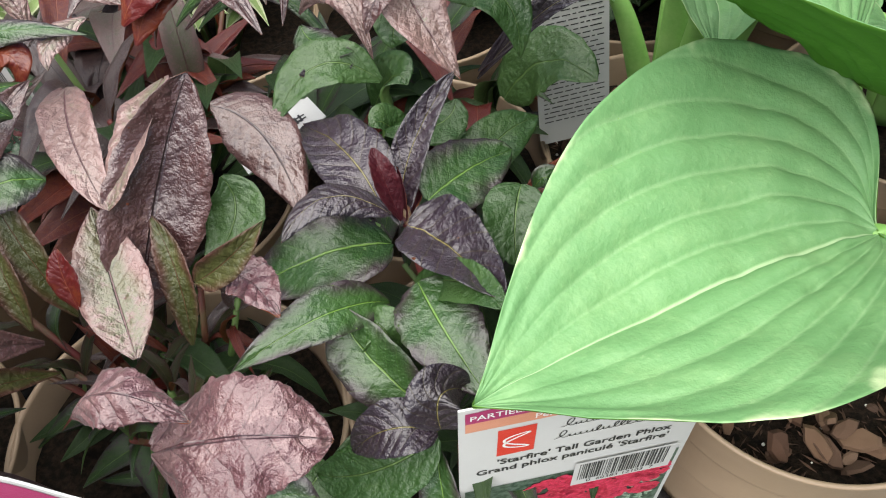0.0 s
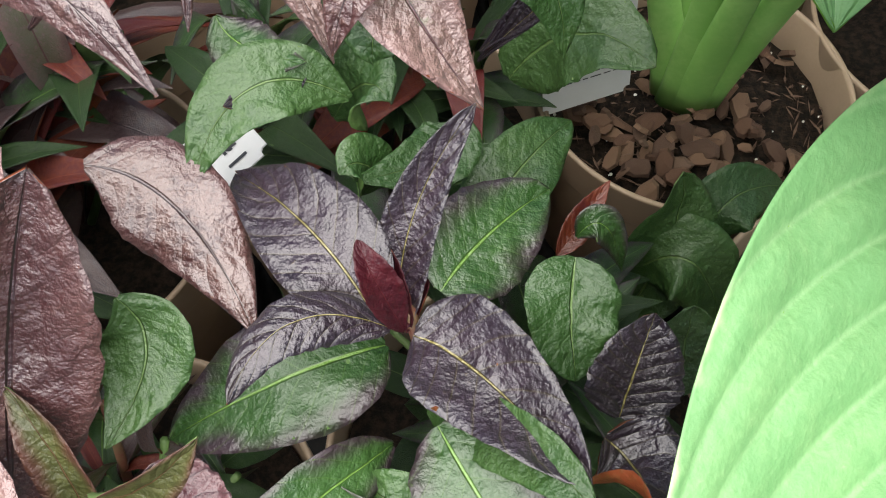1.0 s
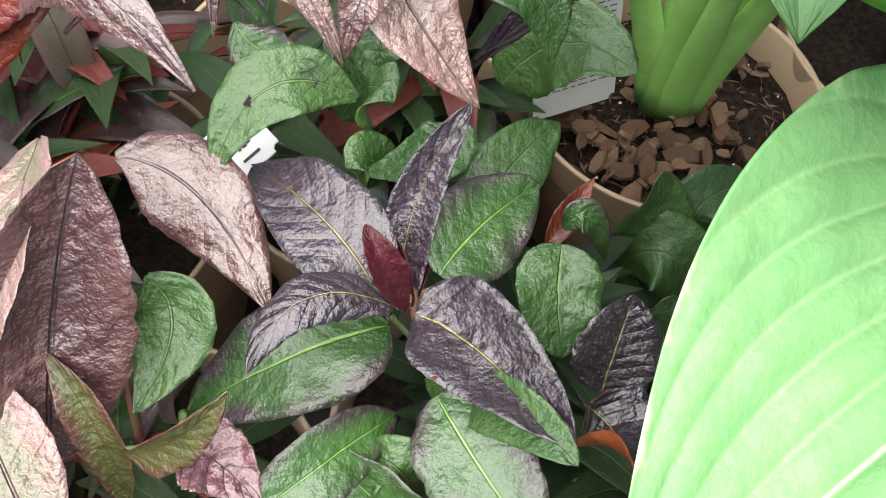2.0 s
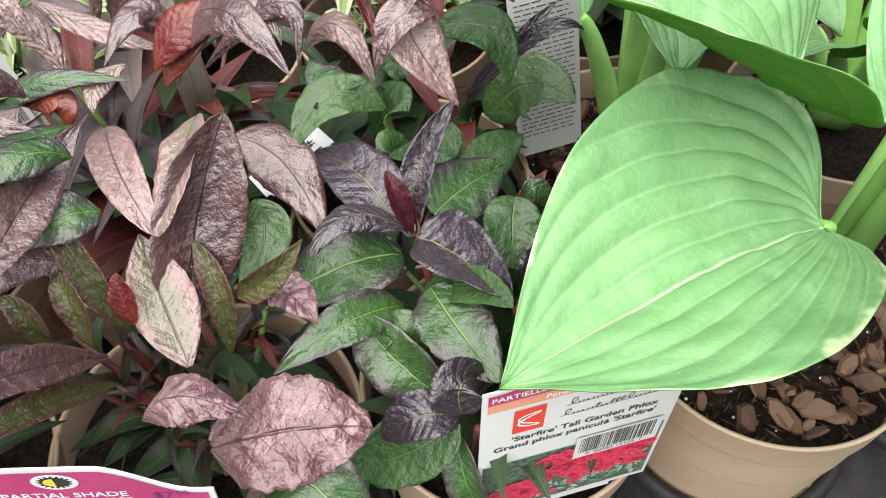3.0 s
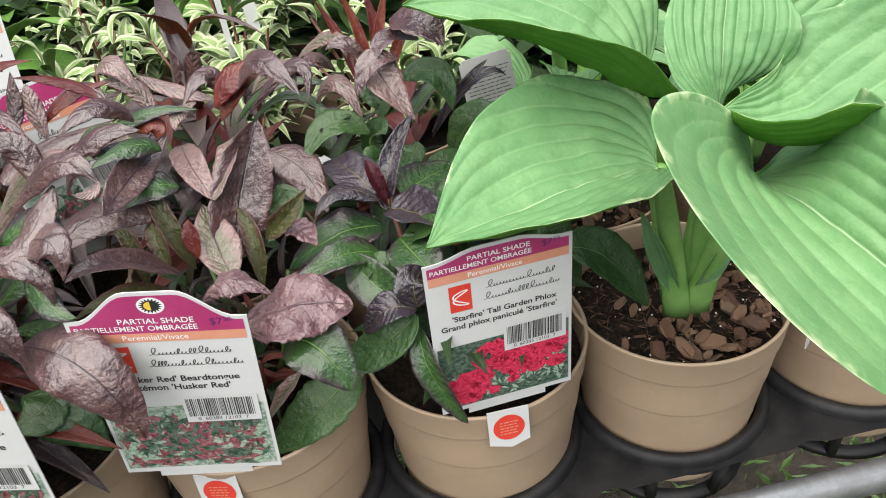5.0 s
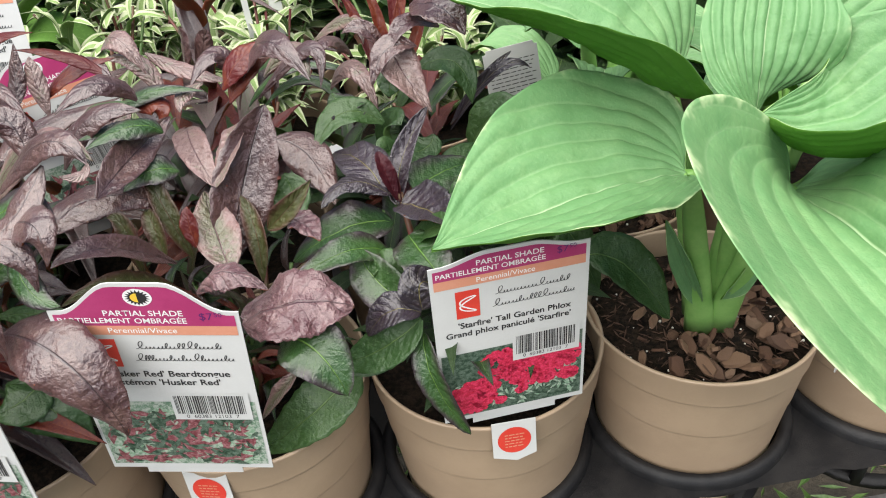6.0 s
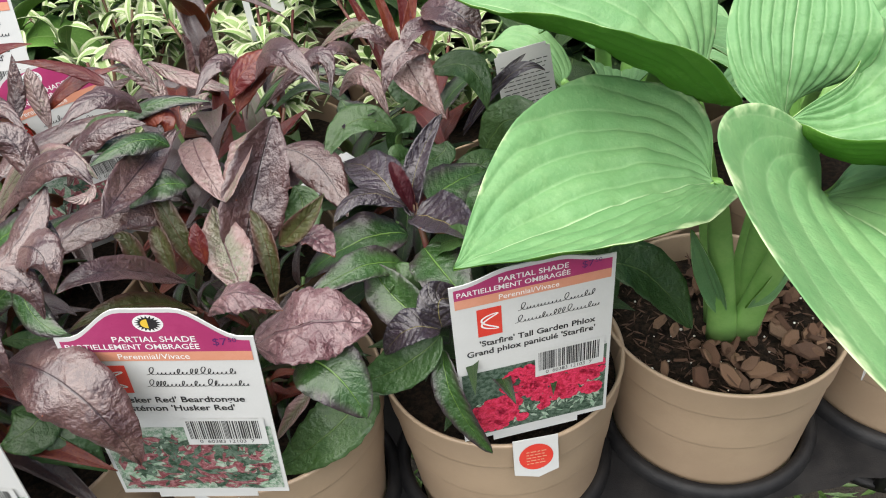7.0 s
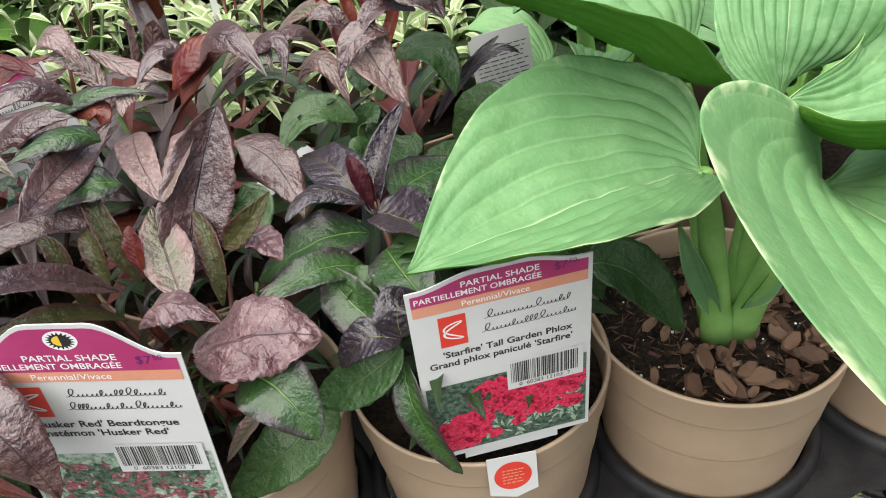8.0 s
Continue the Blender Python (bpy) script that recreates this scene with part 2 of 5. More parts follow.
def part(name, bm, material, parent, label="", smooth=True):
    """One mesh object under a thing or a part, its mesh in world coordinates less the parent's place."""
    ob = new(name, finish(bm, material, smooth, name))
    ob.parent = parent
    if label:
        ob["label"] = label
    return ob


def turned(profile, n=64, bm=None):
    """A closed ring of quads swept round z from (radius, height) pairs."""
    bm = bm or bmesh.new()
    rings = [[bm.verts.new((r * math.cos(2 * math.pi * i / n), r * math.sin(2 * math.pi * i / n), z)) for i in range(n)] for r, z in profile]
    for a, b in zip(rings, rings[1:]):
        for i in range(n):
            bm.faces.new((a[i], a[(i + 1) % n], b[(i + 1) % n], b[i]))
    return bm


def tube(points, radii, n=8, bm=None, flat=1.0):
    bm = bm or bmesh.new()
    pts = [Vector(p) for p in points]
    rings, side = [], None
    for i, p in enumerate(pts):
        d = (pts[min(i + 1, len(pts) - 1)] - pts[max(i - 1, 0)]).normalized()
        side = d.cross(Vector((0.3, 1, 0.1)) if side is None else d.cross(side) * -1).normalized()
        up = d.cross(side)
        rings.append([bm.verts.new(p + radii[i] * (math.cos(a) * side + flat * math.sin(a) * up)) for a in [2 * math.pi * k / n for k in range(n)]])
    for a, b in zip(rings, rings[1:]):
        for i in range(n):
            bm.faces.new((a[i], a[(i + 1) % n], b[(i + 1) % n], b[i]))
    bm.faces.new(rings[0][::-1])
    bm.faces.new(rings[-1])
    return bm


def curve3(b, m, t, s):
    """The curve through b, m and t, run on straight past its ends."""
    b, m, t = Vector(b), Vector(m), Vector(t)
    c = 2 * m - (b + t) / 2
    if s < 0:
        return b + 2 * (c - b) * s
    return (1 - s) ** 2 * b + 2 * s * (1 - s) * c + s * s * t


def leaf_mesh(b, m, t, width, roll=0.0, fold=0.2, mats=None, nu=16, nv=8, shape="lance", face=(0, -0.5, 0.87), wave=0.05, ribs=0, rib_depth=0.0, lobe=0.0, thick=0.0005, seed=0, droop=0.0, peak=0.32, twist=0.0, crinkle=0.012, teeth=0.0, full=2.1, halves=None):
    """A leaf with two skins: midrib through b, m, t; width across; fold lifts the margins; roll turns it about the midrib."""
    rnd = random.Random(seed)
    ph = [rnd.uniform(0, 6.28) for _ in range(4)]
    length = (Vector(m) - Vector(b)).length + (Vector(t) - Vector(m)).length
    verts, uvs = [], []
    top = []
    for i in range(nu + 1):
        s = i / nu if shape != "heart" else (i / nu) ** 1.5
        if shape == "lance":
            h = math.sin(math.pi * s ** 0.88) ** 0.85 * (1.06 - 0.18 * s) if 0 < s < 1 else 0.0
            h = max(h, 0.10 * (1 - s), 0.012)
        elif shape == "oval":
            h = max(math.sin(math.pi * s ** 0.75) ** 0.62 if 0 < s < 1 else 0.0, 0.14 * (1 - s), 0.012)
        row = []
        for j in range(nv + 1):
            v = 2 * j / nv - 1
            if shape == "heart":
                peak, full, lobe, wide, fold, droop = halves[v > 0]
                h = 2 * wide / width * (math.sin(math.pi / 2 * min(1, s / peak)) ** 0.62 if s < peak else max(0.004, (1 - ((s - peak) / (1 - peak)) ** full) * (1 - 0.25 * s ** 8)))
            ss = s - (lobe * abs(v) ** 1.4 * (s / 0.12) * math.exp(1 - s / 0.12) if lobe else 0.0)
            p = curve3(b, m, t, ss)
            d = (curve3(b, m, t, ss + 0.02) - curve3(b, m, t, ss - 0.02)).normalized()
            n = Vector(face)
            n = n - d * n.dot(d)
            if n.length < 1e-3:
                n = Vector((0, -1, 0.1)) - d * Vector((0, -1, 0.1)).dot(d)
            n.normalize()
            n = Matrix.Rotation(radians(roll + twist * (s - 0.4)), 3, d) @ n
            side = d.cross(n)
            half = width / 2 * h * (1 + teeth * math.sin(90 * s + ph[3]) + teeth * math.sin(47 * s))
            a = abs(v)
            lift = fold * half * a ** 1.3 - droop * half * a ** 2.5
            lift += wave * half * a ** 2 * (math.sin(9 * s + ph[0] + (2 if v > 0 else 0)) + 0.6 * math.sin(19 * s + ph[1] + (1 if v > 0 else 4)))
            if ribs:
                lift += rib_depth * (abs(math.sin(math.pi * ribs * a * (1 - 0.55 * s))) ** 0.6 - 0.5) * min(1, 2.5 * (1 - s)) * min(1, 5 * s) * min(1, 8 * (1 - a) + 0.2)
            lift += crinkle * width * (noise.noise((s * 7 + ph[2], v * 3, ph[3])) + 0.5 * noise.noise((s * 17 + ph[2], v * 7, ph[3])))
            row.append(p + side * half * v * (1 - 0.12 * fold * a) + n * lift)
        top.append(row)
    me = bpy.data.meshes.new("leaf")
    W = nv + 1
    coords, faces, mat, uvl = [], [], [], []
    flatrows = [p for row in top for p in row]
    norms = []
    for i in range(nu + 1):
        for j in range(W):
            du = top[min(i + 1, nu)][j] - top[max(i - 1, 0)][j]
            dv = top[i][min(j + 1, nv)] - top[i][max(j - 1, 0)]
            q = dv.cross(du)
            norms.append(q.normalized() if q.length > 1e-12 else Vector((0, 0, 1)))
    coords = [p[:] for p in flatrows]
    n0 = len(coords)
    for k, p in enumerate(flatrows):
        j = k % W
        rim = j in (0, nv) or k < W or k >= n0 - W
        coords.append((p - norms[k] * (thick if not rim else thick * 0.3))[:])
    idx = lambda i, j: i * W + j  # noqa: E731
    for i in range(nu):
        for j in range(nv):
            q = (idx(i, j), idx(i, j + 1), idx(i + 1, j + 1), idx(i + 1, j))
            faces.append(q)
            mat.append(0)
            faces.append(tuple(n0 + k for k in q[::-1]))
            mat.append(1)
    for i in range(nu):
        for j in (0, nv):
            q = (idx(i, j), idx(i + 1, j), n0 + idx(i + 1, j), n0 + idx(i, j))
            faces.append(q if j == 0 else q[::-1])
            mat.append(0)
    me.from_pydata(coords, [], faces)
    layer = me.uv_layers.new(name="UVMap")
    uvs = np.zeros((len(me.loops), 2), dtype=np.float32)
    vi = np.zeros(len(me.loops), dtype=np.int32)
    me.loops.foreach_get("vertex_index", vi)
    k = vi % n0
    uvs[:, 0], uvs[:, 1] = ((k // W) / nu) ** (1.5 if shape == "heart" else 1.0), (k % W) / nv
    layer.data.foreach_set("uv", uvs.ravel())
    me.polygons.foreach_set("material_index", mat)
    me.polygons.foreach_set("use_smooth", [True] * len(mat))
    for mm in mats:
        me.materials.append(mm)
    return me


COUNT = [0]


def leaf(plant, kind, b, m, t, width, roll=0.0, fold=0.2, face=None, shape=None):
    """One leaf of a beardtongue or phlox, with its midrib through b, m, t."""
    COUNT[0] += 1
    shape = shape or ("lance" if kind == 'wine' else "oval" if kind == "pink" or plant == phlox and width > 0.012 or width > 0.03 else "lance")
    turn = random.Random(COUNT[0]).uniform(-25, 25) * (0.3 if face else 1)
    me = leaf_mesh(b, m, t, width * 1.08, roll, fold, (SKIN[kind], UNDER[kind]), shape=shape, seed=COUNT[0], wave=0.09 if kind != "pink" else 0.16, twist=turn, face=face or (0, -0.5, 0.87), crinkle=0.035 if kind != "pink" else 0.04, nu=22 if kind != "pink" else 44, nv=10 if kind != "pink" else 20, teeth=0.025 if kind == "pink" else 0.018)
    ob = new("leaf", me)
    ob.parent = plant
    return ob


VARIANTS = {}


def filler(plant, skin, under, at, yaw, pitch, length, width, rnd, shape="lance"):
    """A leaf that shares its mesh with its like, put at a place and turn."""
    key = (skin.name, shape, rnd.randrange(5))
    if key not in VARIANTS:
        k = 0.10 + 0.06 * key[2]
        end = {"lance": -0.3 * k, "arch": -0.1 - 0.5 * k, "oval": -0.3 * k}[shape]
        VARIANTS[key] = leaf_mesh((0, 0, 0), (0.5, 0.03 * (key[2] - 2), k), (1, 0.08 * (key[2] - 2), end), {"lance": 0.30, "arch": 0.23, "oval": 0.42}[shape], 0, 0.3, (skin, under), nu=14, nv=6,
                                  shape="lance" if shape == "arch" else shape, face=(0, 0, 1), thick=0.008, seed=key[2], wave=0.1, twist=15 * (key[2] - 2), crinkle=0.03)
    ob = new("leaf", VARIANTS[key])
    ob.parent = plant
    ob.matrix_basis = Matrix.LocRotScale(at, Euler((rnd.uniform(-0.4, 0.4), -pitch, yaw)), (length, width, length))
    return ob


# ---- ground, bench ----
def slab(x0, x1, y0, y1, z0, z1, bm=None):
    bm = bm or bmesh.new()
    r = bmesh.ops.create_cube(bm, size=1)
    for v in r["verts"]:
        v.co = Vector(((x0 + x1) / 2 + v.co.x * (x1 - x0), (y0 + y1) / 2 + v.co.y * (y1 - y0), (z0 + z1) / 2 + v.co.z * (z1 - z0)))
    return bm


bm = bmesh.new()
bmesh.ops.create_grid(bm, x_segments=60, y_segments=60, size=30)
for v in bm.verts:
    v.co.z = 0.03 * noise.noise(v.co * 0.8)
ground = tagged(new("ground", finish(bm, GROUND)), "dark bare earth under the plant bench", "ground", kind="structure")

# unseen walls, added to block horizon light so it falls from overhead
SKY_BLOCK = plain_material("sky_block_grey", (0.16, 0.155, 0.14), (0.22, 0.21, 0.19), 0.9, 0.2, 4, 60, 0.3)
for name, x0, x1, y0, y1 in (("sky_block_north", -4, 4, 4.5, 4.7), ("sky_block_west", -4.2, -4, -2.7, 4.7), ("sky_block_east", 4, 4.2, -2.7, 4.7)):
    tagged(new(name, finish(slab(x0, x1, y0, y1, -0.1, 2.8), SKY_BLOCK, False)), "plain grey wall added out of view to block low sky light", "wall", kind="structure")

ROW = radians(8.3)
AX, AY = Vector((math.cos(ROW), math.sin(ROW), 0)), Vector((-math.sin(ROW), math.cos(ROW), 0))
RIM, RING = 0.847, 0.735
HOME = Vector((0.183, 0.229, 0))
STEP = 0.163


def spot(i, j):
    """The middle of pot i of row j, from the hosta's pot."""
    near = Vector((-0.021, -0.008, 0)) if j == 1 else Vector((0, 0, 0))
    return HOME + AX * (STEP * i) + AY * (0.172 * j) + near


bench = thing("bench", "galvanised steel plant bench with a front rail", "bench")
rail_a, rail_b = HOME + AX * -1.0 + AY * -0.088, HOME + AX * 0.55 + AY * -0.088


def beam(a, b, h, d):
    bm = bmesh.new()
    bmesh.ops.create_cube(bm, size=1)
    c, L = (a + b) / 2, (b - a).length
    for v in bm.verts:
        v.co = c + (b - a).normalized() * v.co.x * L + Vector((0, 0, 1)).cross((b - a).normalized()) * v.co.y * d + Vector((0, 0, v.co.z * h))
    bmesh.ops.bevel(bm, geom=bm.edges[:], offset=0.002, segments=2, affect='EDGES')
    return bm


part("front_rail", beam(rail_a + Vector((0, 0, 0.668)), rail_b + Vector((0, 0, 0.668)), 0.03, 0.016), STEEL, bench)
for k in range(5):
    off = AY * (0.22 + 0.2 * k) + Vector((0, 0, 0.655))
    part("cross_bar", beam(rail_a + off, rail_b + off, 0.02, 0.02), STEEL, bench)
for sx in (0.02, 0.98):
    for back in (0.0, 1.02):
        p = rail_a.lerp(rail_b, sx) + AY * back
        part("leg", beam(p + Vector((-0.02, 0, 0.32)), p + Vector((0.02, 0, 0.32)), 0.67, 0.04), STEEL, bench)


# ---- trays: deck with round holes, a lip round each pot, struts ----
def deck_cell(bm, c, r, z, n=48):
    """A square plate of one cell with a round hole."""
    h = STEP / 2, 0.086
    inner, outer = [], []
    for k in range(n):
        a = 2 * math.pi * k / n
        d = Vector((math.cos(a), math.sin(a), 0))
        s = min(h[0] / max(abs(d.x), 1e-6), h[1] / max(abs(d.y), 1e-6))
        w = AX * d.x + AY * d.y
        inner.append(bm.verts.new(c + w * r + Vector((0, 0, z))))
        outer.append(bm.verts.new(c + w * max(s, r) + Vector((0, 0, z))))
    low = [bm.verts.new(v.co - Vector((0, 0, 0.004))) for v in inner]
    for k in range(n):
        q = (k + 1) % n
        bm.faces.new((inner[k], outer[k], outer[q], inner[q]))
        bm.faces.new((low[k], inner[k], inner[q], low[q]))


def tray(cols, row, label):
    t = thing("pot_tray", label, "tray", group="plant trays")
    for i in cols:
        bm = bmesh.new()
        deck_cell(bm, spot(i, row), 0.0735, RING - 0.004)
        part("deck_cell", bm, BLACK, t, smooth=False)
    for i in cols:
        c = spot(i, row)
        bm = turned([(0.0735, RING - 0.012), (0.0725, RING + 0.002), (0.075, RING + 0.006), (0.080, RING + 0.005), (0.083, RING), (0.083, RING - 0.012)])
        bmesh.ops.translate(bm, verts=bm.verts, vec=c)
        part("ring", bm, BLACK, t)
        for k in range(8):
            a = 2 * math.pi * (k + 0.5) / 8
            d = Vector((math.cos(a), math.sin(a), 0))
            bm = tube([c + d * 0.077 + Vector((0, 0, RING - 0.008)), c + d * 0.068 + Vector((0, 0, 0.672))], [0.005, 0.005], 6)
            part("strut", bm, BLACK, t)
        bm = turned([(0.060, 0.668), (0.071, 0.668), (0.071, 0.674), (0.060, 0.674)], 32)
        bmesh.ops.translate(bm, verts=bm.verts, vec=c)
        part("foot_ring", bm, BLACK, t)
    return t


tray((-1, 0, 1, 2), 0, "black plastic pot tray holding tan pots")
tray((-5, -4, -3, -2), 0, "black plastic pot tray holding tan pots")
for j in (1, 2, 3, 4, 5):
    tray((-5, -4, -3, -2, -1, 0, 1, 2), j, "black plastic pot tray in a row behind")


# ---- pots ----
def pot_mesh():
    prof = [(0.0, 0.0), (0.064, 0.0), (0.066, 0.002), (0.0668, 0.006), (0.0713, 0.05), (0.0758, 0.0935), (0.0759, 0.0942), (0.0767, 0.0950), (0.0768, 0.0958), (0.0788, 0.116), (0.0805, 0.1312), (0.0806, 0.1318),
            (0.0817, 0.1325), (0.0818, 0.1333), (0.0837, 0.1545), (0.0840, 0.1556), (0.0837, 0.1566), (0.0826, 0.157), (0.0815, 0.1566), (0.0808, 0.155), (0.0795, 0.13), (0.066, 0.01), (0.0, 0.01)]
    return finish(turned(prof, 96), CLAY, name="pot")


def soil_mesh():
    bm = bmesh.new()
    n, rings = 48, 14
    vs = [[bm.verts.new((0, 0, 0))]]
    for k in range(1, rings + 1):
        r = 0.0785 * k / rings
        row = []
        for i in range(n):
            a = 2 * math.pi * i / n
            p = Vector((r * math.cos(a), r * math.sin(a), 0))
            p.z = 0.004 * noise.noise(p * 60) + 0.002 * noise.noise(p * 220) - 0.004 * (k / rings) ** 3
            row.append(bm.verts.new(p))
        vs.append(row)
    for i in range(n):
        bm.faces.new((vs[0][0], vs[1][i], vs[1][(i + 1) % n]))
    for a, b in zip(vs[1:], vs[2:]):
        for i in range(n):
            bm.faces.new((a[i], b[i], b[(i + 1) % n], a[(i + 1) % n]))
    return finish(bm, SOIL, name="soil")


POT, EARTH = pot_mesh(), soil_mesh()


def pot(c, label="tan plastic nursery pot standing in a black tray", sink=0.018):
    ob = new("plant_pot", POT)
    ob.location = (c.x, c.y, 0.69)
    tagged(ob, label, "plant pot", "nursery pots")
    s = new("soil", EARTH)
    s.parent, s.location = ob, (0, 0, RIM - 0.69 - sink)
    s["label"] = "dark crumbly potting soil"
    return ob


pot(spot(0, 0), "tan plastic nursery pot holding the hosta")
pot(Vector((0.025, 0.204, 0)), "tan plastic nursery pot holding the phlox")
pot(Vector((-0.140, 0.182, 0)), "tan plastic nursery pot holding the red beardtongue")
pot(spot(-3, 0), "tan plastic nursery pot with a tagged beardtongue")
pot(spot(-4, 0))
pot(spot(1, 0))
for j in (1, 2, 3, 4, 5):
    for i in range(-5, 3):
        pot(spot(i, j), "tan plastic nursery pot in a row behind", 0.02)

# ---- plants ----
def stem(plant, pts, r0, r1, mat, n=7):
    return part("stem", tube(pts, [r0 + (r1 - r0) * k / (len(pts) - 1) for k in range(len(pts))], n), mat, plant)


def plant_of(name, label, category):
    return thing(name, label, category)


def undergrowth(plant, c, kinds, n, seed, top=0.95, length=(0.05, 0.085), rise=0.4, spread=0.05, z0=0.84, wide=1.0, shape="lance"):
    """Lower leaves round the foot of a plant, from short stems."""
    rnd = random.Random(seed)
    stems = []
    for k in range(max(4, n // 7)):
        a = rnd.uniform(0, 6.28)
        r = spread * math.sqrt(rnd.random())
        foot = Vector((c.x + 0.4 * r * math.cos(a), c.y + 0.4 * r * math.sin(a), z0 - 0.012))
        head = Vector((c.x + r * 1.5 * math.cos(a), c.y + r * 1.5 * math.sin(a), rnd.uniform(z0 + 0.03, top)))
        stems.append((foot, head))
        stem(plant, [foot, (foot + head) / 2 + Vector((0.003, 0, 0.004)), head], 0.0022, 0.0014, STEM_RED if rnd.random() < 0.5 else STEM_GREEN)
    for k in range(n):
        foot, head = rnd.choice(stems)
        s = rnd.uniform(0.25, 1.0)
        p = foot.lerp(head, s)
        kind = rnd.choice(kinds)
        L = rnd.uniform(*length) * (1.1 - 0.35 * s)
        sk = SKIN.get(kind, VARIEG)
        filler(plant, sk, UNDER.get(kind, UNDER_GREEN), p, rnd.uniform(0, 6.28), rnd.uniform(-0.1, rise + 0.6 * s), L, L * wide * rnd.uniform(0.85, 1.1), rnd, shape)


phlox = plant_of("garden_phlox", "young garden phlox with dark purple and green leaves", "plant")
beard = plant_of("red_beardtongue", "purple-leaved beardtongue in a tan pot", "plant")
left = plant_of("red_beardtongue", "purple-leaved beardtongue hanging over its neighbour's tag", "plant")
bback = plant_of("red_beardtongue", "tall mass of arching purple beardtongue leaves", "plant")
tall = plant_of("tall_beardtongue", "taller beardtongue with dark red stems and drooping leaves", "plant")
leaf(phlox, 'dark', (-0.0243, 0.2162, 0.9552), (-0.0190, 0.2386, 0.9768), (-0.0008, 0.2553, 1.0026), 0.0155, 0, .5, (-0.2, -0.75, 0.6))
leaf(phlox, 'dark', (-0.0320, 0.2179, 0.9660), (-0.0466, 0.2395, 0.9749), (-0.0683, 0.2654, 0.9672), 0.029, 0, .2, (-0.1, -0.2, 0.97))
leaf(phlox, 'dark', (-0.0270, 0.2123, 0.9660), (-0.0509, 0.2110, 0.9780), (-0.0679, 0.1937, 0.9715), 0.014, 0, -.3, (0.0, -0.1, 1.0))
leaf(phlox, 'mid', (-0.0290, 0.2187, 0.9399), (-0.0590, 0.2093, 0.9440), (-0.0950, 0.2010, 0.9260), 0.036, 0, .12, (-0.23, -0.25, 0.94))
leaf(phlox, 'dark', (-0.0211, 0.2131, 0.9584), (-0.0042, 0.1980, 0.9620), (0.0165, 0.1652, 0.9715), 0.031, 0, .5, (-0.2, -0.1, 0.96))
leaf(phlox, 'mid', (-0.0127, 0.2248, 0.9600), (0.0035, 0.2420, 0.9600), (0.0240, 0.2570, 0.9580), 0.030, 0, .1, (0.2, -0.3, 0.93))
leaf(phlox, 'green', (-0.0023, 0.25, 0.9385), (0.0177, 0.27, 0.9511), (0.0384, 0.29, 0.9481), 0.024, 0, .1)
leaf(phlox, 'wine', (-0.0235, 0.214, 0.9602), (-0.0296, 0.218, 0.982), (-0.0333, 0.2265, 0.989), 0.0105, 15, .6)
leaf(phlox, 'wine', (-0.0219, 0.216, 0.9572), (-0.0247, 0.225, 0.9675), (-0.0269, 0.235, 0.972), 0.010, -30, .6)
leaf(phlox, 'wine', (-0.0228, 0.216, 0.9536), (-0.0175, 0.23, 0.9565), (-0.0174, 0.24, 0.9585), 0.009, -40, .5)
leaf(phlox, 'mid', (-0.0167, 0.19, 0.9498), (-0.0055, 0.165, 0.9508), (0.009, 0.14, 0.9479), 0.03, 0, .15)
leaf(phlox, 'mid', (-0.0130, 0.1480, 0.9227), (-0.0370, 0.1650, 0.9370), (-0.0478, 0.1800, 0.9503), 0.027, 0, .35, (-0.3, -0.6, 0.75))
leaf(phlox, 'green', (-0.009, 0.13, 0.9351), (-0.0341, 0.125, 0.9177), (-0.0581, 0.13, 0.9043), 0.026, 0, .2)
leaf(phlox, 'dark', (-0.0089, 0.13, 0.9396), (-0.026, 0.13, 0.9423), (-0.0412, 0.13, 0.9243), 0.02, 10, .3)
leaf(phlox, 'dark', (-0.0078, 0.13, 0.9418), (-0.0073, 0.135, 0.9573), (0.0026, 0.145, 0.9433), 0.022, 0, .3)
leaf(phlox, 'mid', (-0.0086, 0.13, 0.9241), (-0.0045, 0.112, 0.9018), (0.0141, 0.105, 0.8621), 0.017, 30, .3)
leaf(phlox, 'green', (-0.0188, 0.2, 0.9347), (0.0013, 0.18, 0.9625), (0.0159, 0.16, 0.9721), 0.017, 0, .2)
leaf(phlox, 'green', (0.0263, 0.23, 0.9638), (0.023, 0.215, 0.9572), (0.0235, 0.2, 0.946), 0.026, 0, .2)
leaf(phlox, 'dark', (0.0347, 0.19, 0.9404), (0.039, 0.2, 0.9529), (0.0438, 0.21, 0.9654), 0.026, 0, .25)
leaf(phlox, 'dark', (0.025, 0.18, 0.9586), (0.0315, 0.17, 0.9586), (0.028, 0.15, 0.9844), 0.026, 0, .25)
leaf(phlox, 'red', (0.0294, 0.25, 0.9274), (0.039, 0.26, 0.9331), (0.0493, 0.27, 0.9405), 0.01, 0, .4)
leaf(phlox, 'mid', (0.0341, 0.25, 0.9397), (0.0422, 0.25, 0.9453), (0.0514, 0.245, 0.9227), 0.012, 0, .3)
leaf(phlox, 'green', (0.0704, 0.26, 0.8501), (0.0822, 0.27, 0.8893), (0.0809, 0.28, 0.927), 0.036, 0, .1)
leaf(phlox, 'green', (0.0725, 0.27, 0.8722), (0.09, 0.26, 0.8923), (0.1135, 0.25, 0.839), 0.032, 0, .25)
leaf(phlox, 'green', (0.1036, 0.28, 0.873), (0.1151, 0.29, 0.8905), (0.144, 0.3, 0.8799), 0.026, 0, .1)
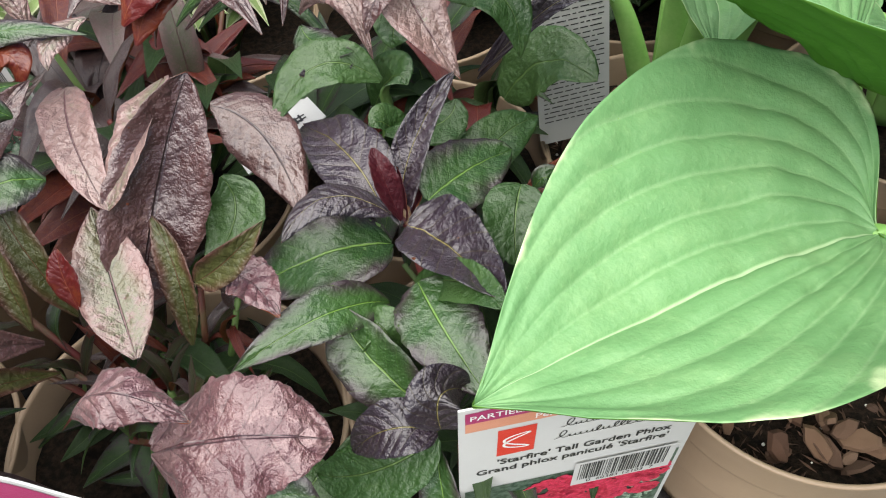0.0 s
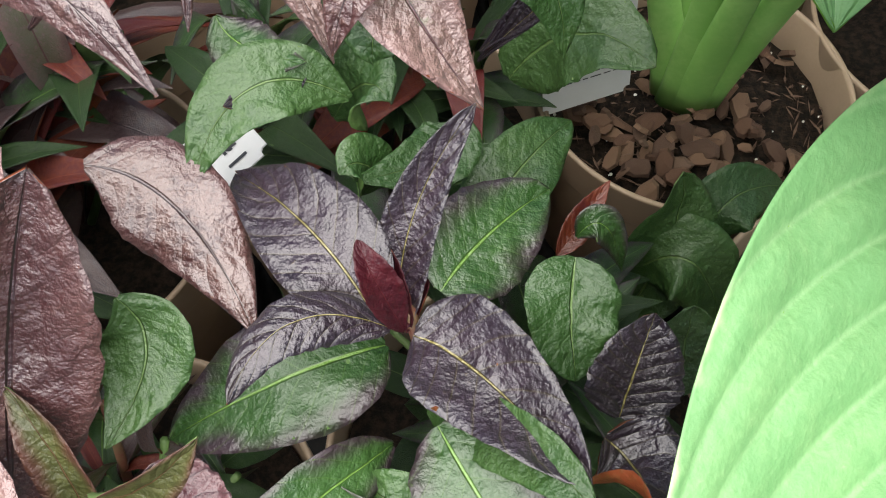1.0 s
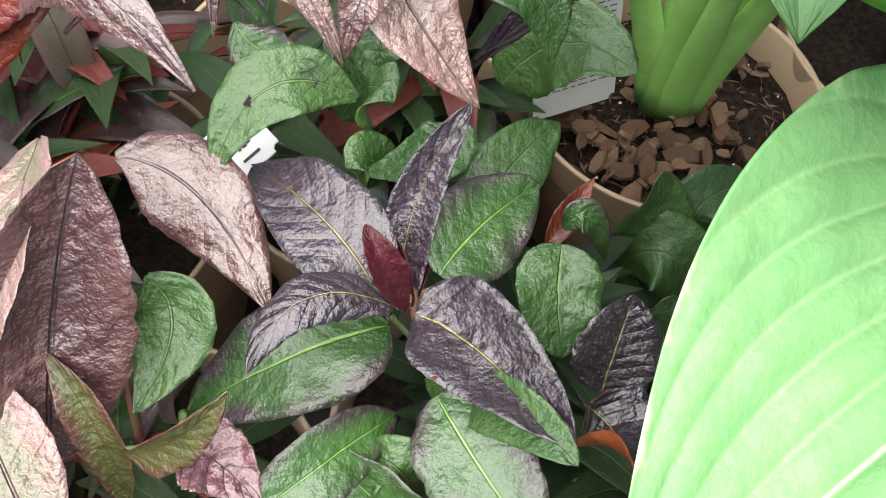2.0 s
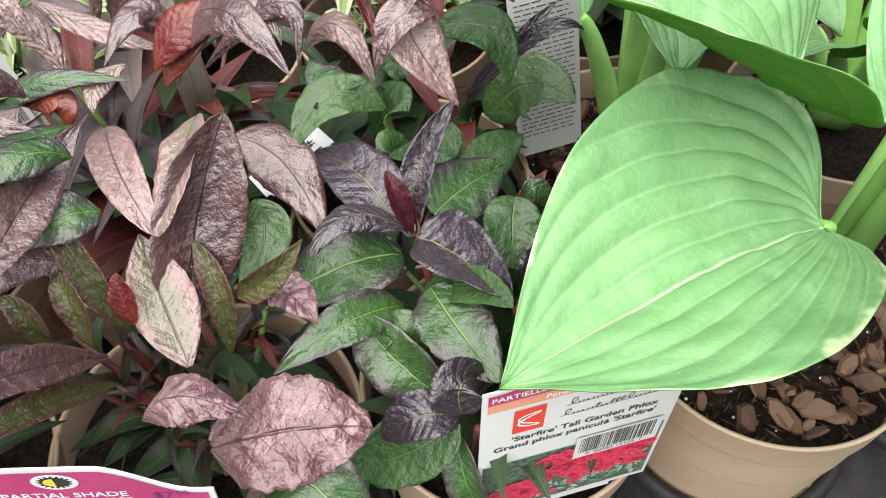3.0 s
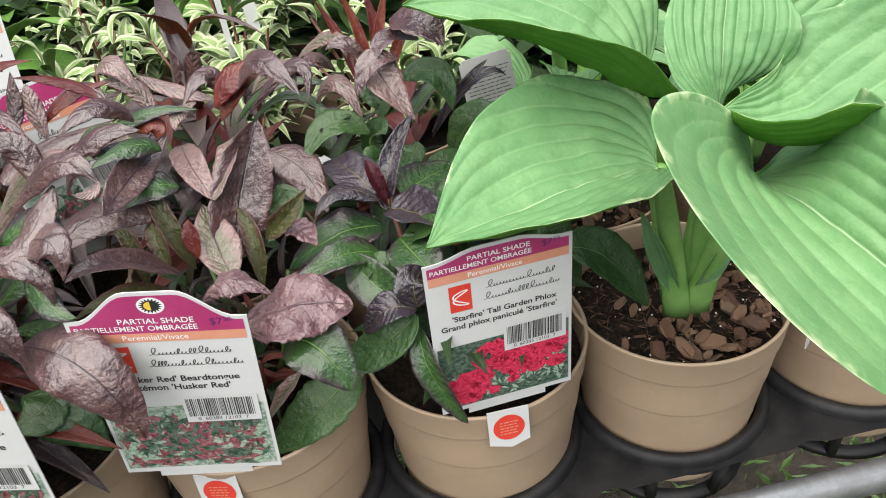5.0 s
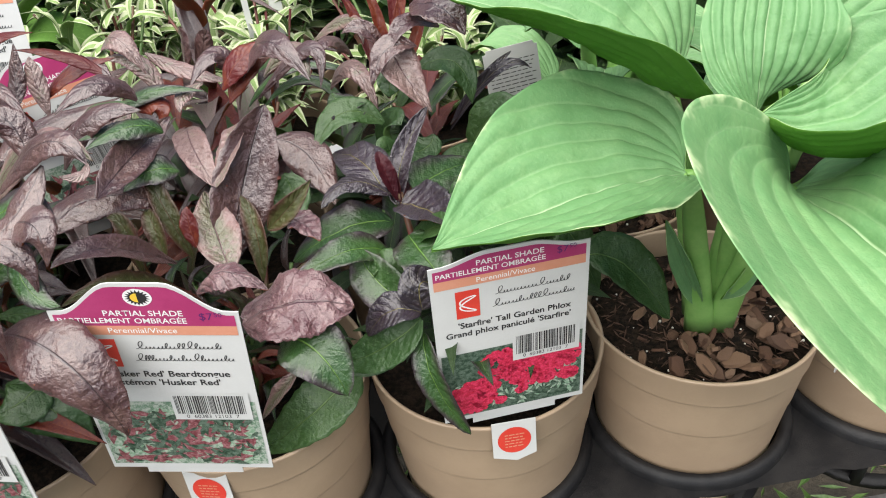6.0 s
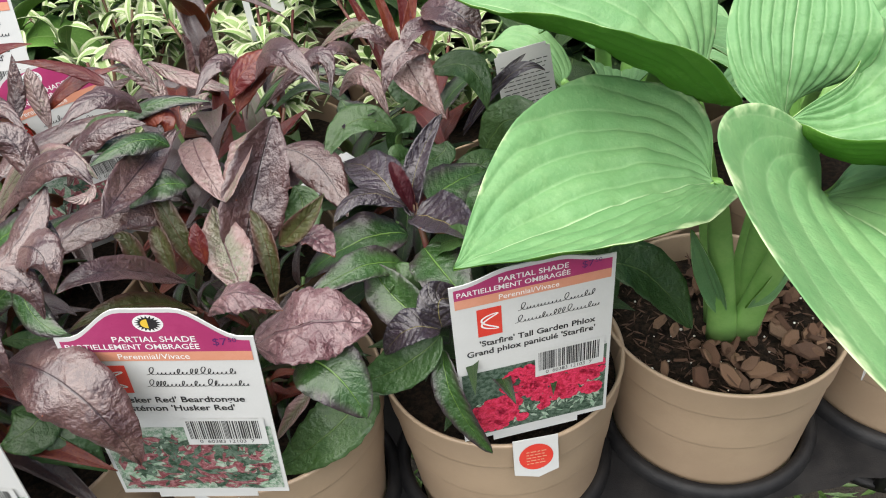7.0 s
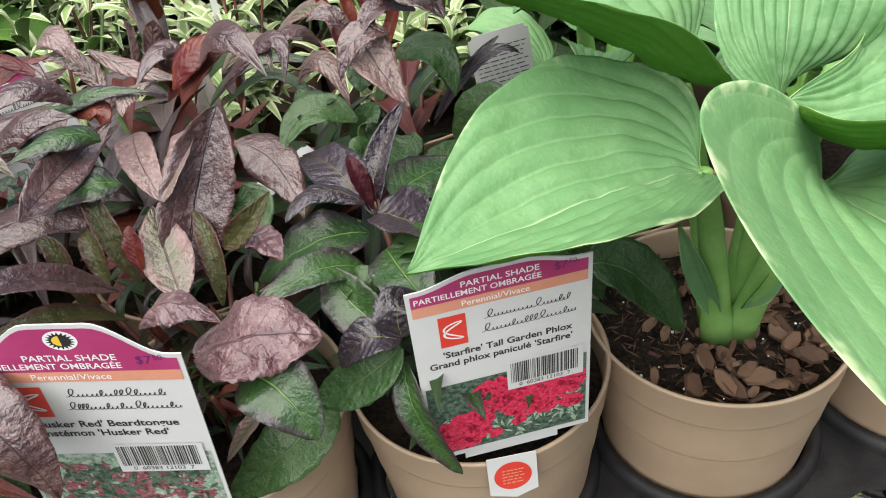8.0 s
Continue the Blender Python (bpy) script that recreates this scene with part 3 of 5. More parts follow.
leaf(phlox, 'green', (0.0822, 0.22, 0.8598), (0.0806, 0.23, 0.8824), (0.0822, 0.24, 0.9004), 0.03, 0, .1)
leaf(phlox, 'green', (-0.029, 0.17, 0.8949), (-0.0279, 0.17, 0.9398), (-0.0399, 0.18, 0.9373), 0.022, 0, .1)
leaf(phlox, 'green', (-0.0143, 0.15, 0.9134), (-0.0393, 0.14, 0.8977), (-0.0573, 0.13, 0.8961), 0.022, 0, .15)
leaf(beard, 'pale', (-0.1561, 0.2500, 1.0030), (-0.1430, 0.2178, 1.0040), (-0.1263, 0.1918, 0.9931), 0.019, 0, .25, (0.1, -0.35, 0.93), 'oval')
leaf(beard, 'pale', (-0.1150, 0.2480, 1.0080), (-0.1180, 0.2160, 1.0070), (-0.1263, 0.1918, 0.9931), 0.020, 0, .25, (-0.4, -0.35, 0.85), 'oval')
leaf(beard, 'pur', (-0.1240, 0.1800, 0.9540), (-0.1115, 0.2079, 0.9928), (-0.0960, 0.2270, 1.0267), 0.037, 0, .4, (0.35, -0.75, 0.5))
leaf(beard, 'pur', (-0.217, 0.15, 0.9925), (-0.1868, 0.172, 1.0047), (-0.1527, 0.1843, 0.9857), 0.025, 0, -.2, (-0.2, -0.45, 0.87))
leaf(beard, 'pur', (-0.1749, 0.1501, 1.0180), (-0.1690, 0.1927, 1.0177), (-0.1566, 0.2320, 1.0210), 0.021, 0, .35, (0.5, -0.5, 0.7))
leaf(beard, 'pink', (-0.1058, 0.1170, 0.9530), (-0.0701, 0.1158, 0.9660), (-0.0430, 0.1182, 0.9580), 0.039, 0, -.1, (-0.13, -0.36, 0.93))
leaf(beard, 'pink', (-0.1265, 0.1203, 0.9722), (-0.1095, 0.1220, 0.9850), (-0.0860, 0.1166, 0.9750), 0.019, 0, -.4, (-0.1, -0.1, 1.0), 'lance')
leaf(beard, 'pale', (-0.1166, 0.1500, 0.9600), (-0.1290, 0.1777, 0.9727), (-0.1381, 0.2008, 0.9855), 0.026, 0, .2, (0.3, -0.5, 0.82))
leaf(beard, 'red', (-0.1382, 0.165, 0.9697), (-0.14, 0.17, 0.9842), (-0.1404, 0.175, 0.9924), 0.01, 0, .2)
leaf(beard, 'olive', (-0.0969, 0.1742, 0.9729), (-0.0810, 0.1710, 0.9890), (-0.0657, 0.1759, 1.0043), 0.013, 30, .5)
leaf(beard, 'pink', (-0.0854, 0.1725, 0.9795), (-0.0741, 0.1690, 0.9790), (-0.0629, 0.1565, 0.9754), 0.018, 0, .25, (0.18, -0.2, 0.96), 'lance')
leaf(beard, 'pur', (-0.1042, 0.2585, 0.9851), (-0.0815, 0.2480, 0.9770), (-0.0640, 0.2180, 0.9570), 0.028, 0, -.15, (0.14, -0.43, 0.89))
leaf(beard, 'mid', (-0.029, 0.19, 0.9367), (-0.0523, 0.17, 0.956), (-0.0847, 0.15, 0.9493), 0.02, 0, .2)
leaf(beard, 'mid', (-0.085, 0.115, 0.9412), (-0.0641, 0.1, 0.9445), (-0.0492, 0.088, 0.9215), 0.033, 0, .2)
leaf(beard, 'green', (-0.0604, 0.15, 0.8734), (-0.0801, 0.125, 0.8686), (-0.1207, 0.12, 0.8376), 0.034, 0, .15)
leaf(beard, 'pale', (-0.0884, 0.135, 0.8936), (-0.1009, 0.125, 0.8839), (-0.1139, 0.12, 0.8679), 0.011, 20, .4)
leaf(beard, 'olive', (-0.1065, 0.17, 0.9374), (-0.1082, 0.185, 0.9671), (-0.1174, 0.2, 0.9816), 0.0124, 0, .45)
leaf(beard, 'green', (-0.0932, 0.22, 0.9816), (-0.0896, 0.21, 0.9674), (-0.1009, 0.19, 0.9581), 0.024, 0, .1)
leaf(beard, 'olive', (-0.1561, 0.16, 0.9637), (-0.1609, 0.17, 0.9843), (-0.1669, 0.18, 0.9893), 0.0112, 0, .45)
leaf(beard, 'olive', (-0.1669, 0.15, 0.9611), (-0.1694, 0.155, 0.9932), (-0.1801, 0.16, 0.9981), 0.0105, 0, .45)
leaf(beard, 'mid', (-0.1488, 0.2, 1.0008), (-0.1601, 0.19, 1.0088), (-0.1755, 0.18, 1.002), 0.022, 0, .2)
leaf(beard, 'pur', (-0.1455, 0.15, 0.9709), (-0.1642, 0.12, 1.0066), (-0.1831, 0.1, 1.0116), 0.016, 0, .3)
leaf(beard, 'olive', (-0.1479, 0.15, 0.9508), (-0.1636, 0.12, 0.9838), (-0.1879, 0.1, 0.986), 0.0112, 0, .45)
leaf(beard, 'olive', (-0.1441, 0.17, 0.9583), (-0.1562, 0.18, 0.9922), (-0.1688, 0.2, 1.0106), 0.0124, 10, .45)
leaf(left, 'pur', (-0.2171, 0.09, 0.9797), (-0.1742, 0.065, 0.9825), (-0.1542, 0.055, 0.938), 0.0328, 0, -.2)
leaf(left, 'pur', (-0.2587, 0.09, 0.9847), (-0.2184, 0.075, 1.011), (-0.2047, 0.07, 0.9805), 0.02296, 0, -.25)
leaf(left, 'pur', (-0.2438, 0.11, 1.0144), (-0.2015, 0.1, 1.0284), (-0.1878, 0.09, 1.0044), 0.0164, 0, -.25)
leaf(left, 'pur', (-0.2195, 0.14, 1.0302), (-0.1784, 0.13, 1.064), (-0.1555, 0.12, 1.0561), 0.0164, 0, -.25)
leaf(left, 'pale', (-0.155, 0.12, 1.0576), (-0.1586, 0.115, 1.0537), (-0.1665, 0.112, 1.056), 0.00574, 0, -.3)
leaf(left, 'mid', (-0.2217, 0.12, 1.0229), (-0.1986, 0.12, 1.0348), (-0.1771, 0.11, 1.0276), 0.02132, 0, -.15)
leaf(left, 'green', (-0.262, 0.13, 1.0254), (-0.2559, 0.14, 1.0407), (-0.2423, 0.15, 1.0585), 0.01968, 0, -.2)
leaf(left, 'pur', (-0.2437, 0.12, 1.0302), (-0.2394, 0.13, 1.0452), (-0.2445, 0.14, 1.0633), 0.01804, 0, -.25)
leaf(left, 'green', (-0.2404, 0.1, 0.9318), (-0.2111, 0.085, 0.9288), (-0.1922, 0.08, 0.9019), 0.02952, 0, -.1)
leaf(left, 'green', (-0.2178, 0.1, 0.9341), (-0.2237, 0.085, 0.9348), (-0.2392, 0.08, 0.9289), 0.02788, 0, -.1)
leaf(left, 'green', (-0.2411, 0.12, 0.9273), (-0.2013, 0.1, 0.9267), (-0.1918, 0.09, 0.8949), 0.02952, 0, -.1)
leaf(left, 'red', (-0.2708, 0.12, 1.0186), (-0.2404, 0.1, 1.0142), (-0.2365, 0.095, 0.9933), 0.0164, 0, -.3)
leaf(left, 'mid', (-0.2355, 0.11, 0.9879), (-0.2142, 0.115, 1.0055), (-0.1976, 0.12, 1.0111), 0.01394, 0, -.3)
leaf(left, 'green', (-0.2311, 0.11, 0.974), (-0.1993, 0.1, 0.9825), (-0.1746, 0.09, 0.9835), 0.01148, 0, -.2)
leaf(left, 'green', (-0.2351, 0.12, 1.0129), (-0.2218, 0.12, 1.0268), (-0.2189, 0.12, 1.0341), 0.00656, 0, -.2)
leaf(left, 'pur', (-0.1834, 0.13, 1.0521), (-0.1959, 0.11, 1.0355), (-0.2107, 0.1, 1.0284), 0.0164, 0, -.3)
leaf(left, 'pur', (-0.2158, 0.12, 1.019), (-0.1824, 0.1, 1.0388), (-0.1772, 0.09, 1.0201), 0.01968, 0, -.3)
leaf(left, 'mid', (-0.1955, 0.1, 1.0268), (-0.1917, 0.09, 1.0075), (-0.1768, 0.085, 0.9999), 0.01312, 0, -.3)
# some purple leaves here take 'pale': their bright sheen is put into the colour
leaf(bback, 'red', (-0.2943, 0.25, 1.0373), (-0.2676, 0.255, 1.0645), (-0.2293, 0.25, 1.0732), 0.00984, 0, -.3)
leaf(bback, 'pur', (-0.306, 0.25, 1.0368), (-0.2615, 0.235, 1.0493), (-0.2315, 0.21, 1.0364), 0.00984, 0, -.3)
leaf(bback, 'pur', (-0.2633, 0.22, 1.0047), (-0.2509, 0.24, 1.0128), (-0.2014, 0.27, 1.0179), 0.01804, 0, -.25)
leaf(bback, 'pale', (-0.2665, 0.18, 0.9834), (-0.2178, 0.18, 1.0363), (-0.1803, 0.17, 1.0292), 0.01968, 0, -.3)
leaf(bback, 'pale', (-0.2012, 0.2, 0.9954), (-0.1845, 0.22, 1.0021), (-0.1608, 0.25, 1.0111), 0.01312, 0, -.3)
leaf(bback, 'mid', (-0.2117, 0.25, 1.0034), (-0.1787, 0.25, 1.0277), (-0.1383, 0.25, 1.0273), 0.01148, 0, -.3)
leaf(bback, 'pur', (-0.1334, 0.2919, 0.9917), (-0.1022, 0.2668, 1.0487), (-0.0682, 0.2345, 1.0365), 0.021, 0, -.2, (-0.5, -0.3, 0.8))
leaf(bback, 'red', (-0.1332, 0.27, 1.0174), (-0.1173, 0.275, 1.0368), (-0.0969, 0.28, 1.0411), 0.01804, 0, -.15)
leaf(bback, 'red', (-0.1874, 0.25, 1.018), (-0.1678, 0.245, 1.0224), (-0.1685, 0.24, 1.01), 0.01312, 0, -.2)
leaf(bback, 'mid', (-0.141, 0.34, 0.9689), (-0.1005, 0.34, 0.9987), (-0.0478, 0.33, 0.9906), 0.00902, 0, -.3)
leaf(bback, 'mid', (-0.1298, 0.34, 0.9674), (-0.0891, 0.34, 0.9873), (-0.0535, 0.32, 0.9522), 0.0082, 0, -.3)
leaf(bback, 'pur', (-0.2573, 0.28, 1.0156), (-0.2205, 0.28, 1.0397), (-0.1996, 0.26, 1.023), 0.01148, 0, -.3)
leaf(bback, 'red', (-0.2535, 0.27, 1.0183), (-0.2309, 0.275, 1.0348), (-0.2001, 0.28, 1.0412), 0.01066, 0, -.2)
leaf(bback, 'pale', (-0.2176, 0.3, 1.0384), (-0.1997, 0.29, 1.0494), (-0.1841, 0.28, 1.0281), 0.01476, 0, -.3)
leaf(bback, 'pur', (-0.1734, 0.32, 1.0088), (-0.1693, 0.32, 1.0315), (-0.1684, 0.32, 1.0427), 0.01312, -30, -.3)
leaf(bback, 'pur', (-0.165, 0.32, 1.0077), (-0.155, 0.32, 1.0296), (-0.1522, 0.32, 1.0405), 0.01148, 30, -.3)
leaf(bback, 'pale', (-0.1413, 0.26, 1.0281), (-0.1521, 0.25, 1.0262), (-0.1533, 0.24, 1.0188), 0.00984, 0, -.3)
leaf(bback, 'pale', (-0.1933, 0.31, 1.0303), (-0.1652, 0.3, 1.02), (-0.1322, 0.29, 1.0137), 0.01066, 0, -.3)
leaf(bback, 'pur', (-0.2654, 0.26, 1.0211), (-0.2641, 0.27, 1.0376), (-0.2619, 0.28, 1.056), 0.01148, 0, -.3)
leaf(bback, 'pur', (-0.293, 0.24, 1.032), (-0.2871, 0.23, 1.024), (-0.2857, 0.22, 1.019), 0.01148, 0, -.2)
leaf(bback, 'mid', (-0.1617, 0.24, 1.0134), (-0.1782, 0.22, 1.023), (-0.2022, 0.2, 1.0258), 0.01148, 0, -.3)
leaf(bback, 'mid', (-0.069, 0.3, 0.9952), (-0.0609, 0.29, 0.9923), (-0.0438, 0.28, 0.9952), 0.0164, 0, -.2)
leaf(bback, 'pale', (-0.0839, 0.34, 1.0157), (-0.0544, 0.33, 1.0346), (-0.0434, 0.31, 1.0239), 0.01148, 0, -.2)
leaf(bback, 'green', (-0.2242, 0.25, 1.0075), (-0.2124, 0.25, 1.0193), (-0.1836, 0.25, 1.0241), 0.00984, 0, -.3)
leaf(bback, 'pale', (-0.2343, 0.29, 1.0185), (-0.221, 0.29, 1.0213), (-0.1979, 0.29, 1.0294), 0.01312, 0, -.3)
leaf(bback, 'red', (-0.3073, 0.24, 1.0253), (-0.2876, 0.24, 1.0269), (-0.2685, 0.25, 1.0444), 0.01148, 0, -.3)
leaf(bback, 'pur', (-0.1775, 0.24, 1.0291), (-0.1916, 0.23, 1.047), (-0.2139, 0.21, 1.0386), 0.01476, 0, -.3)
leaf(bback, 'pur', (-0.127, 0.29, 1.009), (-0.139, 0.29, 1.0341), (-0.1548, 0.27, 1.0203), 0.01476, 0, -.3)
leaf(bback, 'red', (-0.1309, 0.27, 1.0079), (-0.1166, 0.28, 1.0291), (-0.0998, 0.29, 1.0303), 0.0164, 0, -.2)
leaf(bback, 'pale', (-0.1779, 0.28, 1.0069), (-0.1913, 0.29, 1.0314), (-0.2157, 0.29, 1.0357), 0.0123, 0, -.3)
leaf(bback, 'pur', (-0.1207, 0.3, 0.9945), (-0.0792, 0.3, 1.0295), (-0.0718, 0.28, 1.0089), 0.0123, 0, -.3)
leaf(bback, 'pale', (-0.1159, 0.31, 1.0058), (-0.0923, 0.31, 1.0261), (-0.0795, 0.29, 1.0125), 0.01312, 0, -.3)
leaf(bback, 'mid', (-0.1548, 0.21, 1.0218), (-0.1678, 0.2, 1.0328), (-0.1907, 0.18, 1.0296), 0.01476, 0, -.3)
leaf(bback, 'pur', (-0.2161, 0.2, 1.0075), (-0.1965, 0.21, 1.0333), (-0.1628, 0.21, 1.0372), 0.0164, 0, -.3)
leaf(bback, 'pale', (-0.247, 0.26, 1.0127), (-0.2523, 0.27, 1.0356), (-0.2554, 0.28, 1.0464), 0.01148, 0, -.3)
leaf(bback, 'red', (-0.2036, 0.27, 1.0309), (-0.2256, 0.27, 1.0483), (-0.2519, 0.26, 1.0594), 0.0082, 0, -.3)
leaf(bback, 'pale', (-0.1827, 0.24, 1.0239), (-0.1943, 0.23, 1.0212), (-0.2073, 0.22, 1.0227), 0.01312, 0, -.3)
leaf(bback, 'pur', (-0.2153, 0.17, 1.0279), (-0.2219, 0.18, 1.0502), (-0.2362, 0.18, 1.0583), 0.0164, 0, -.3)
leaf(bback, 'pur', (-0.0553, 0.33, 1.007), (-0.067, 0.32, 1.0251), (-0.0774, 0.3, 1.0194), 0.01148, 0, -.3)
leaf(bback, 'pale', (-0.0735, 0.32, 0.9879), (-0.0538, 0.31, 1.0082), (-0.0372, 0.29, 0.9833), 0.01476, 0, -.3)
leaf(tall, 'pur', (0.0093, 0.3, 1.0364), (-0.0114, 0.29, 1.0445), (-0.0229, 0.27, 1.0324), 0.014, 0, .3)
leaf(tall, 'pur', (-0.0095, 0.31, 1.0472), (0.0105, 0.29, 1.0541), (0.0261, 0.27, 1.0424), 0.03, 0, .2)
leaf(tall, 'pale', (-0.0217, 0.29, 1.0324), (-0.0172, 0.275, 1.0219), (0.0015, 0.258, 0.9968), 0.026, 0, .2)
leaf(tall, 'pur', (-0.0055, 0.28, 1.0328), (-0.0243, 0.272, 1.0354), (-0.0353, 0.262, 1.0156), 0.016, 0, .25)
leaf(tall, 'green', (-0.0143, 0.29, 1.0182), (-0.0237, 0.275, 1.0128), (-0.0257, 0.27, 1.0037), 0.02, 0, .1)
leaf(tall, 'green', (-0.0335, 0.28, 0.9792), (-0.0595, 0.275, 0.9919), (-0.0793, 0.255, 0.974), 0.022, 0, .2)
leaf(tall, 'green', (-0.008, 0.3, 1.0086), (0.0182, 0.29, 1.015), (0.0278, 0.28, 0.9889), 0.022, 0, .2)
leaf(tall, 'green', (-0.0007, 0.28, 0.9682), (-0.0089, 0.27, 0.9619), (-0.0345, 0.26, 0.9664), 0.02, 0, .1)
leaf(tall, 'red', (-0.036, 0.31, 0.9981), (-0.0464, 0.33, 1.0268), (-0.0629, 0.34, 1.0595), 0.008, 0, .4)
leaf(tall, 'red', (-0.0311, 0.31, 1.006), (-0.0317, 0.32, 1.0337), (-0.0451, 0.33, 1.0725), 0.008, 0, .4)
leaf(tall, 'red', (-0.0292, 0.31, 1.0058), (-0.0205, 0.32, 1.0326), (-0.0271, 0.33, 1.0708), 0.009, 0, .25)
leaf(tall, 'red', (-0.0274, 0.31, 1.0056), (-0.0182, 0.32, 1.0363), (-0.0091, 0.33, 1.069), 0.008, 0, .4)
leaf(tall, 'pur', (-0.0296, 0.31, 1.0181), (-0.0422, 0.31, 1.0351), (-0.0574, 0.31, 1.0327), 0.012, 0, .3)
leaf(tall, 'red', (-0.0265, 0.31, 0.9971), (-0.0088, 0.32, 1.0195), (0.0024, 0.33, 1.0569), 0.009, 0, .4)
leaf(tall, 'dark', (0.0109, 0.32, 0.9524), (0.037, 0.32, 0.9858), (0.0579, 0.33, 1.0023), 0.009, 0, .3)
leaf(tall, 'dark', (0.0106, 0.32, 0.9477), (0.0444, 0.31, 0.9965), (0.0692, 0.31, 0.9983), 0.01, 0, .3)
leaf(tall, 'green', (-0.0409, 0.3, 0.9465), (-0.0299, 0.29, 0.9735), (-0.0219, 0.28, 0.9766), 0.026, 0, .1)
leaf(tall, 'green', (-0.0239, 0.27, 0.9474), (-0.0317, 0.265, 0.9676), (-0.0383, 0.26, 0.9698), 0.018, 0, .1)
leaf(tall, 'green', (0.0251, 0.33, 0.9259), (0.0445, 0.32, 0.9579), (0.0669, 0.3, 0.9604), 0.034, 0, .1)
leaf(tall, 'green', (0.0207, 0.29, 0.937), (0.0001, 0.28, 0.9314), (-0.006, 0.27, 0.9526), 0.024, 0, .1)
leaf(tall, 'dark', (-0.0472, 0.29, 0.9928), (-0.0548, 0.28, 0.9886), (-0.0666, 0.27, 0.9913), 0.016, 0, .2)

P0 = Vector((0.025, 0.204, 0))
stem(phlox, [(0.005, 0.205, 0.825), (-0.012, 0.212, 0.89), (-0.022, 0.219, 0.962)], 0.003, 0.002, STEM_RED)
stem(phlox, [(0.005, 0.17, 0.825), (0.0, 0.145, 0.87), (0.0, 0.132, 0.925)], 0.003, 0.002, STEM_RED)
stem(phlox, [(0.04, 0.2, 0.825), (0.05, 0.195, 0.88), (0.045, 0.192, 0.945)], 0.003, 0.002, STEM_RED)
undergrowth(phlox, P0, ('green', 'green', 'mid'), 70, 3, top=0.92, length=(0.05, 0.075), wide=1.1)
BP = Vector((-0.140, 0.182, 0))
undergrowth(beard, BP, ('mid', 'olive', 'pur', 'olive', 'red'), 120, 4, top=0.93, length=(0.03, 0.05), rise=0.9, wide=0.6)
undergrowth(beard, BP + Vector((0, -0.015, 0)), ('green', 'mid'), 24, 14, top=0.88, length=(0.06, 0.08), rise=0.1)
undergrowth(left, spot(-3, 0), ('mid', 'pur', 'mid', 'pur'), 70, 5, top=0.98, length=(0.05, 0.085), wide=0.8)
undergrowth(left, spot(-3, 0), ('pur', 'pur', 'mid', 'red'), 36, 15, top=1.01, length=(0.09, 0.13), rise=0.9, shape="arch")
undergrowth(bback, spot(-2, 1), ('mid', 'pur', 'red', 'green'), 60, 6, top=0.97, length=(0.06, 0.10), rise=0.7)
undergrowth(bback, spot(-2, 1), ('pur', 'pur', 'pale', 'red'), 40, 16, top=1.02, length=(0.09, 0.13), rise=0.9, shape="arch")
undergrowth(tall, spot(-1, 1), ('mid', 'green', 'green', 'red'), 60, 7, top=0.97, length=(0.06, 0.09))
for k, (i, j, kinds, top) in enumerate(((-3, 1, ('pur', 'mid', 'red', 'pur'), 1.01), (-4, 0, ('pur', 'mid'), 1.0), (-4, 1, ('pur', 'mid', 'red'), 1.0))):
    pl = plant_of("red_beardtongue", "purple-leaved beardtongue crowded among others", "plant")
    undergrowth(pl, spot(i, j), kinds, 50, 30 + k, top=top - 0.03, length=(0.06, 0.1), rise=0.8)
    undergrowth(pl, spot(i, j), kinds, 50, 40 + k, top=top, length=(0.09, 0.13), rise=0.9, shape="arch")
for k, (i, j) in enumerate(((-5, 2), (-4, 2), (-3, 2), (-2, 2), (-1, 2), (-3, 3), (-2, 3))):
    pl = plant_of("variegated_plant", "pale green plant with cream-edged leaves", "plant")
    undergrowth(pl, spot(i, j), ('varieg',), 150, 50 + k, top=0.985, length=(0.04, 0.065), rise=0.5, spread=0.065)
for k, (i, j) in enumerate(((-5, 3), (-4, 3), (-1, 3), (0, 3), (1, 3), (0, 2), (1, 2), (2, 2), (2, 3), (-4, 4), (-3, 4), (-2, 4), (-1, 4), (0, 4), (-4, 5), (-3, 5), (-2, 5), (-1, 5), (0, 5))):
    pl = plant_of("leafy_perennial", "green leafy perennial in a row behind", "plant")
    undergrowth(pl, spot(i, j), ('lime', 'green') if i < 0 else ('green',), 70, 70 + k, top=0.99 + 0.02 * (j > 3), length=(0.08, 0.12), rise=0.6, wide=1.3, shape="oval", spread=0.065)

# ---- hosta ----
hosta = plant_of("hosta", "large green hosta with broad ribbed leaves", "plant")


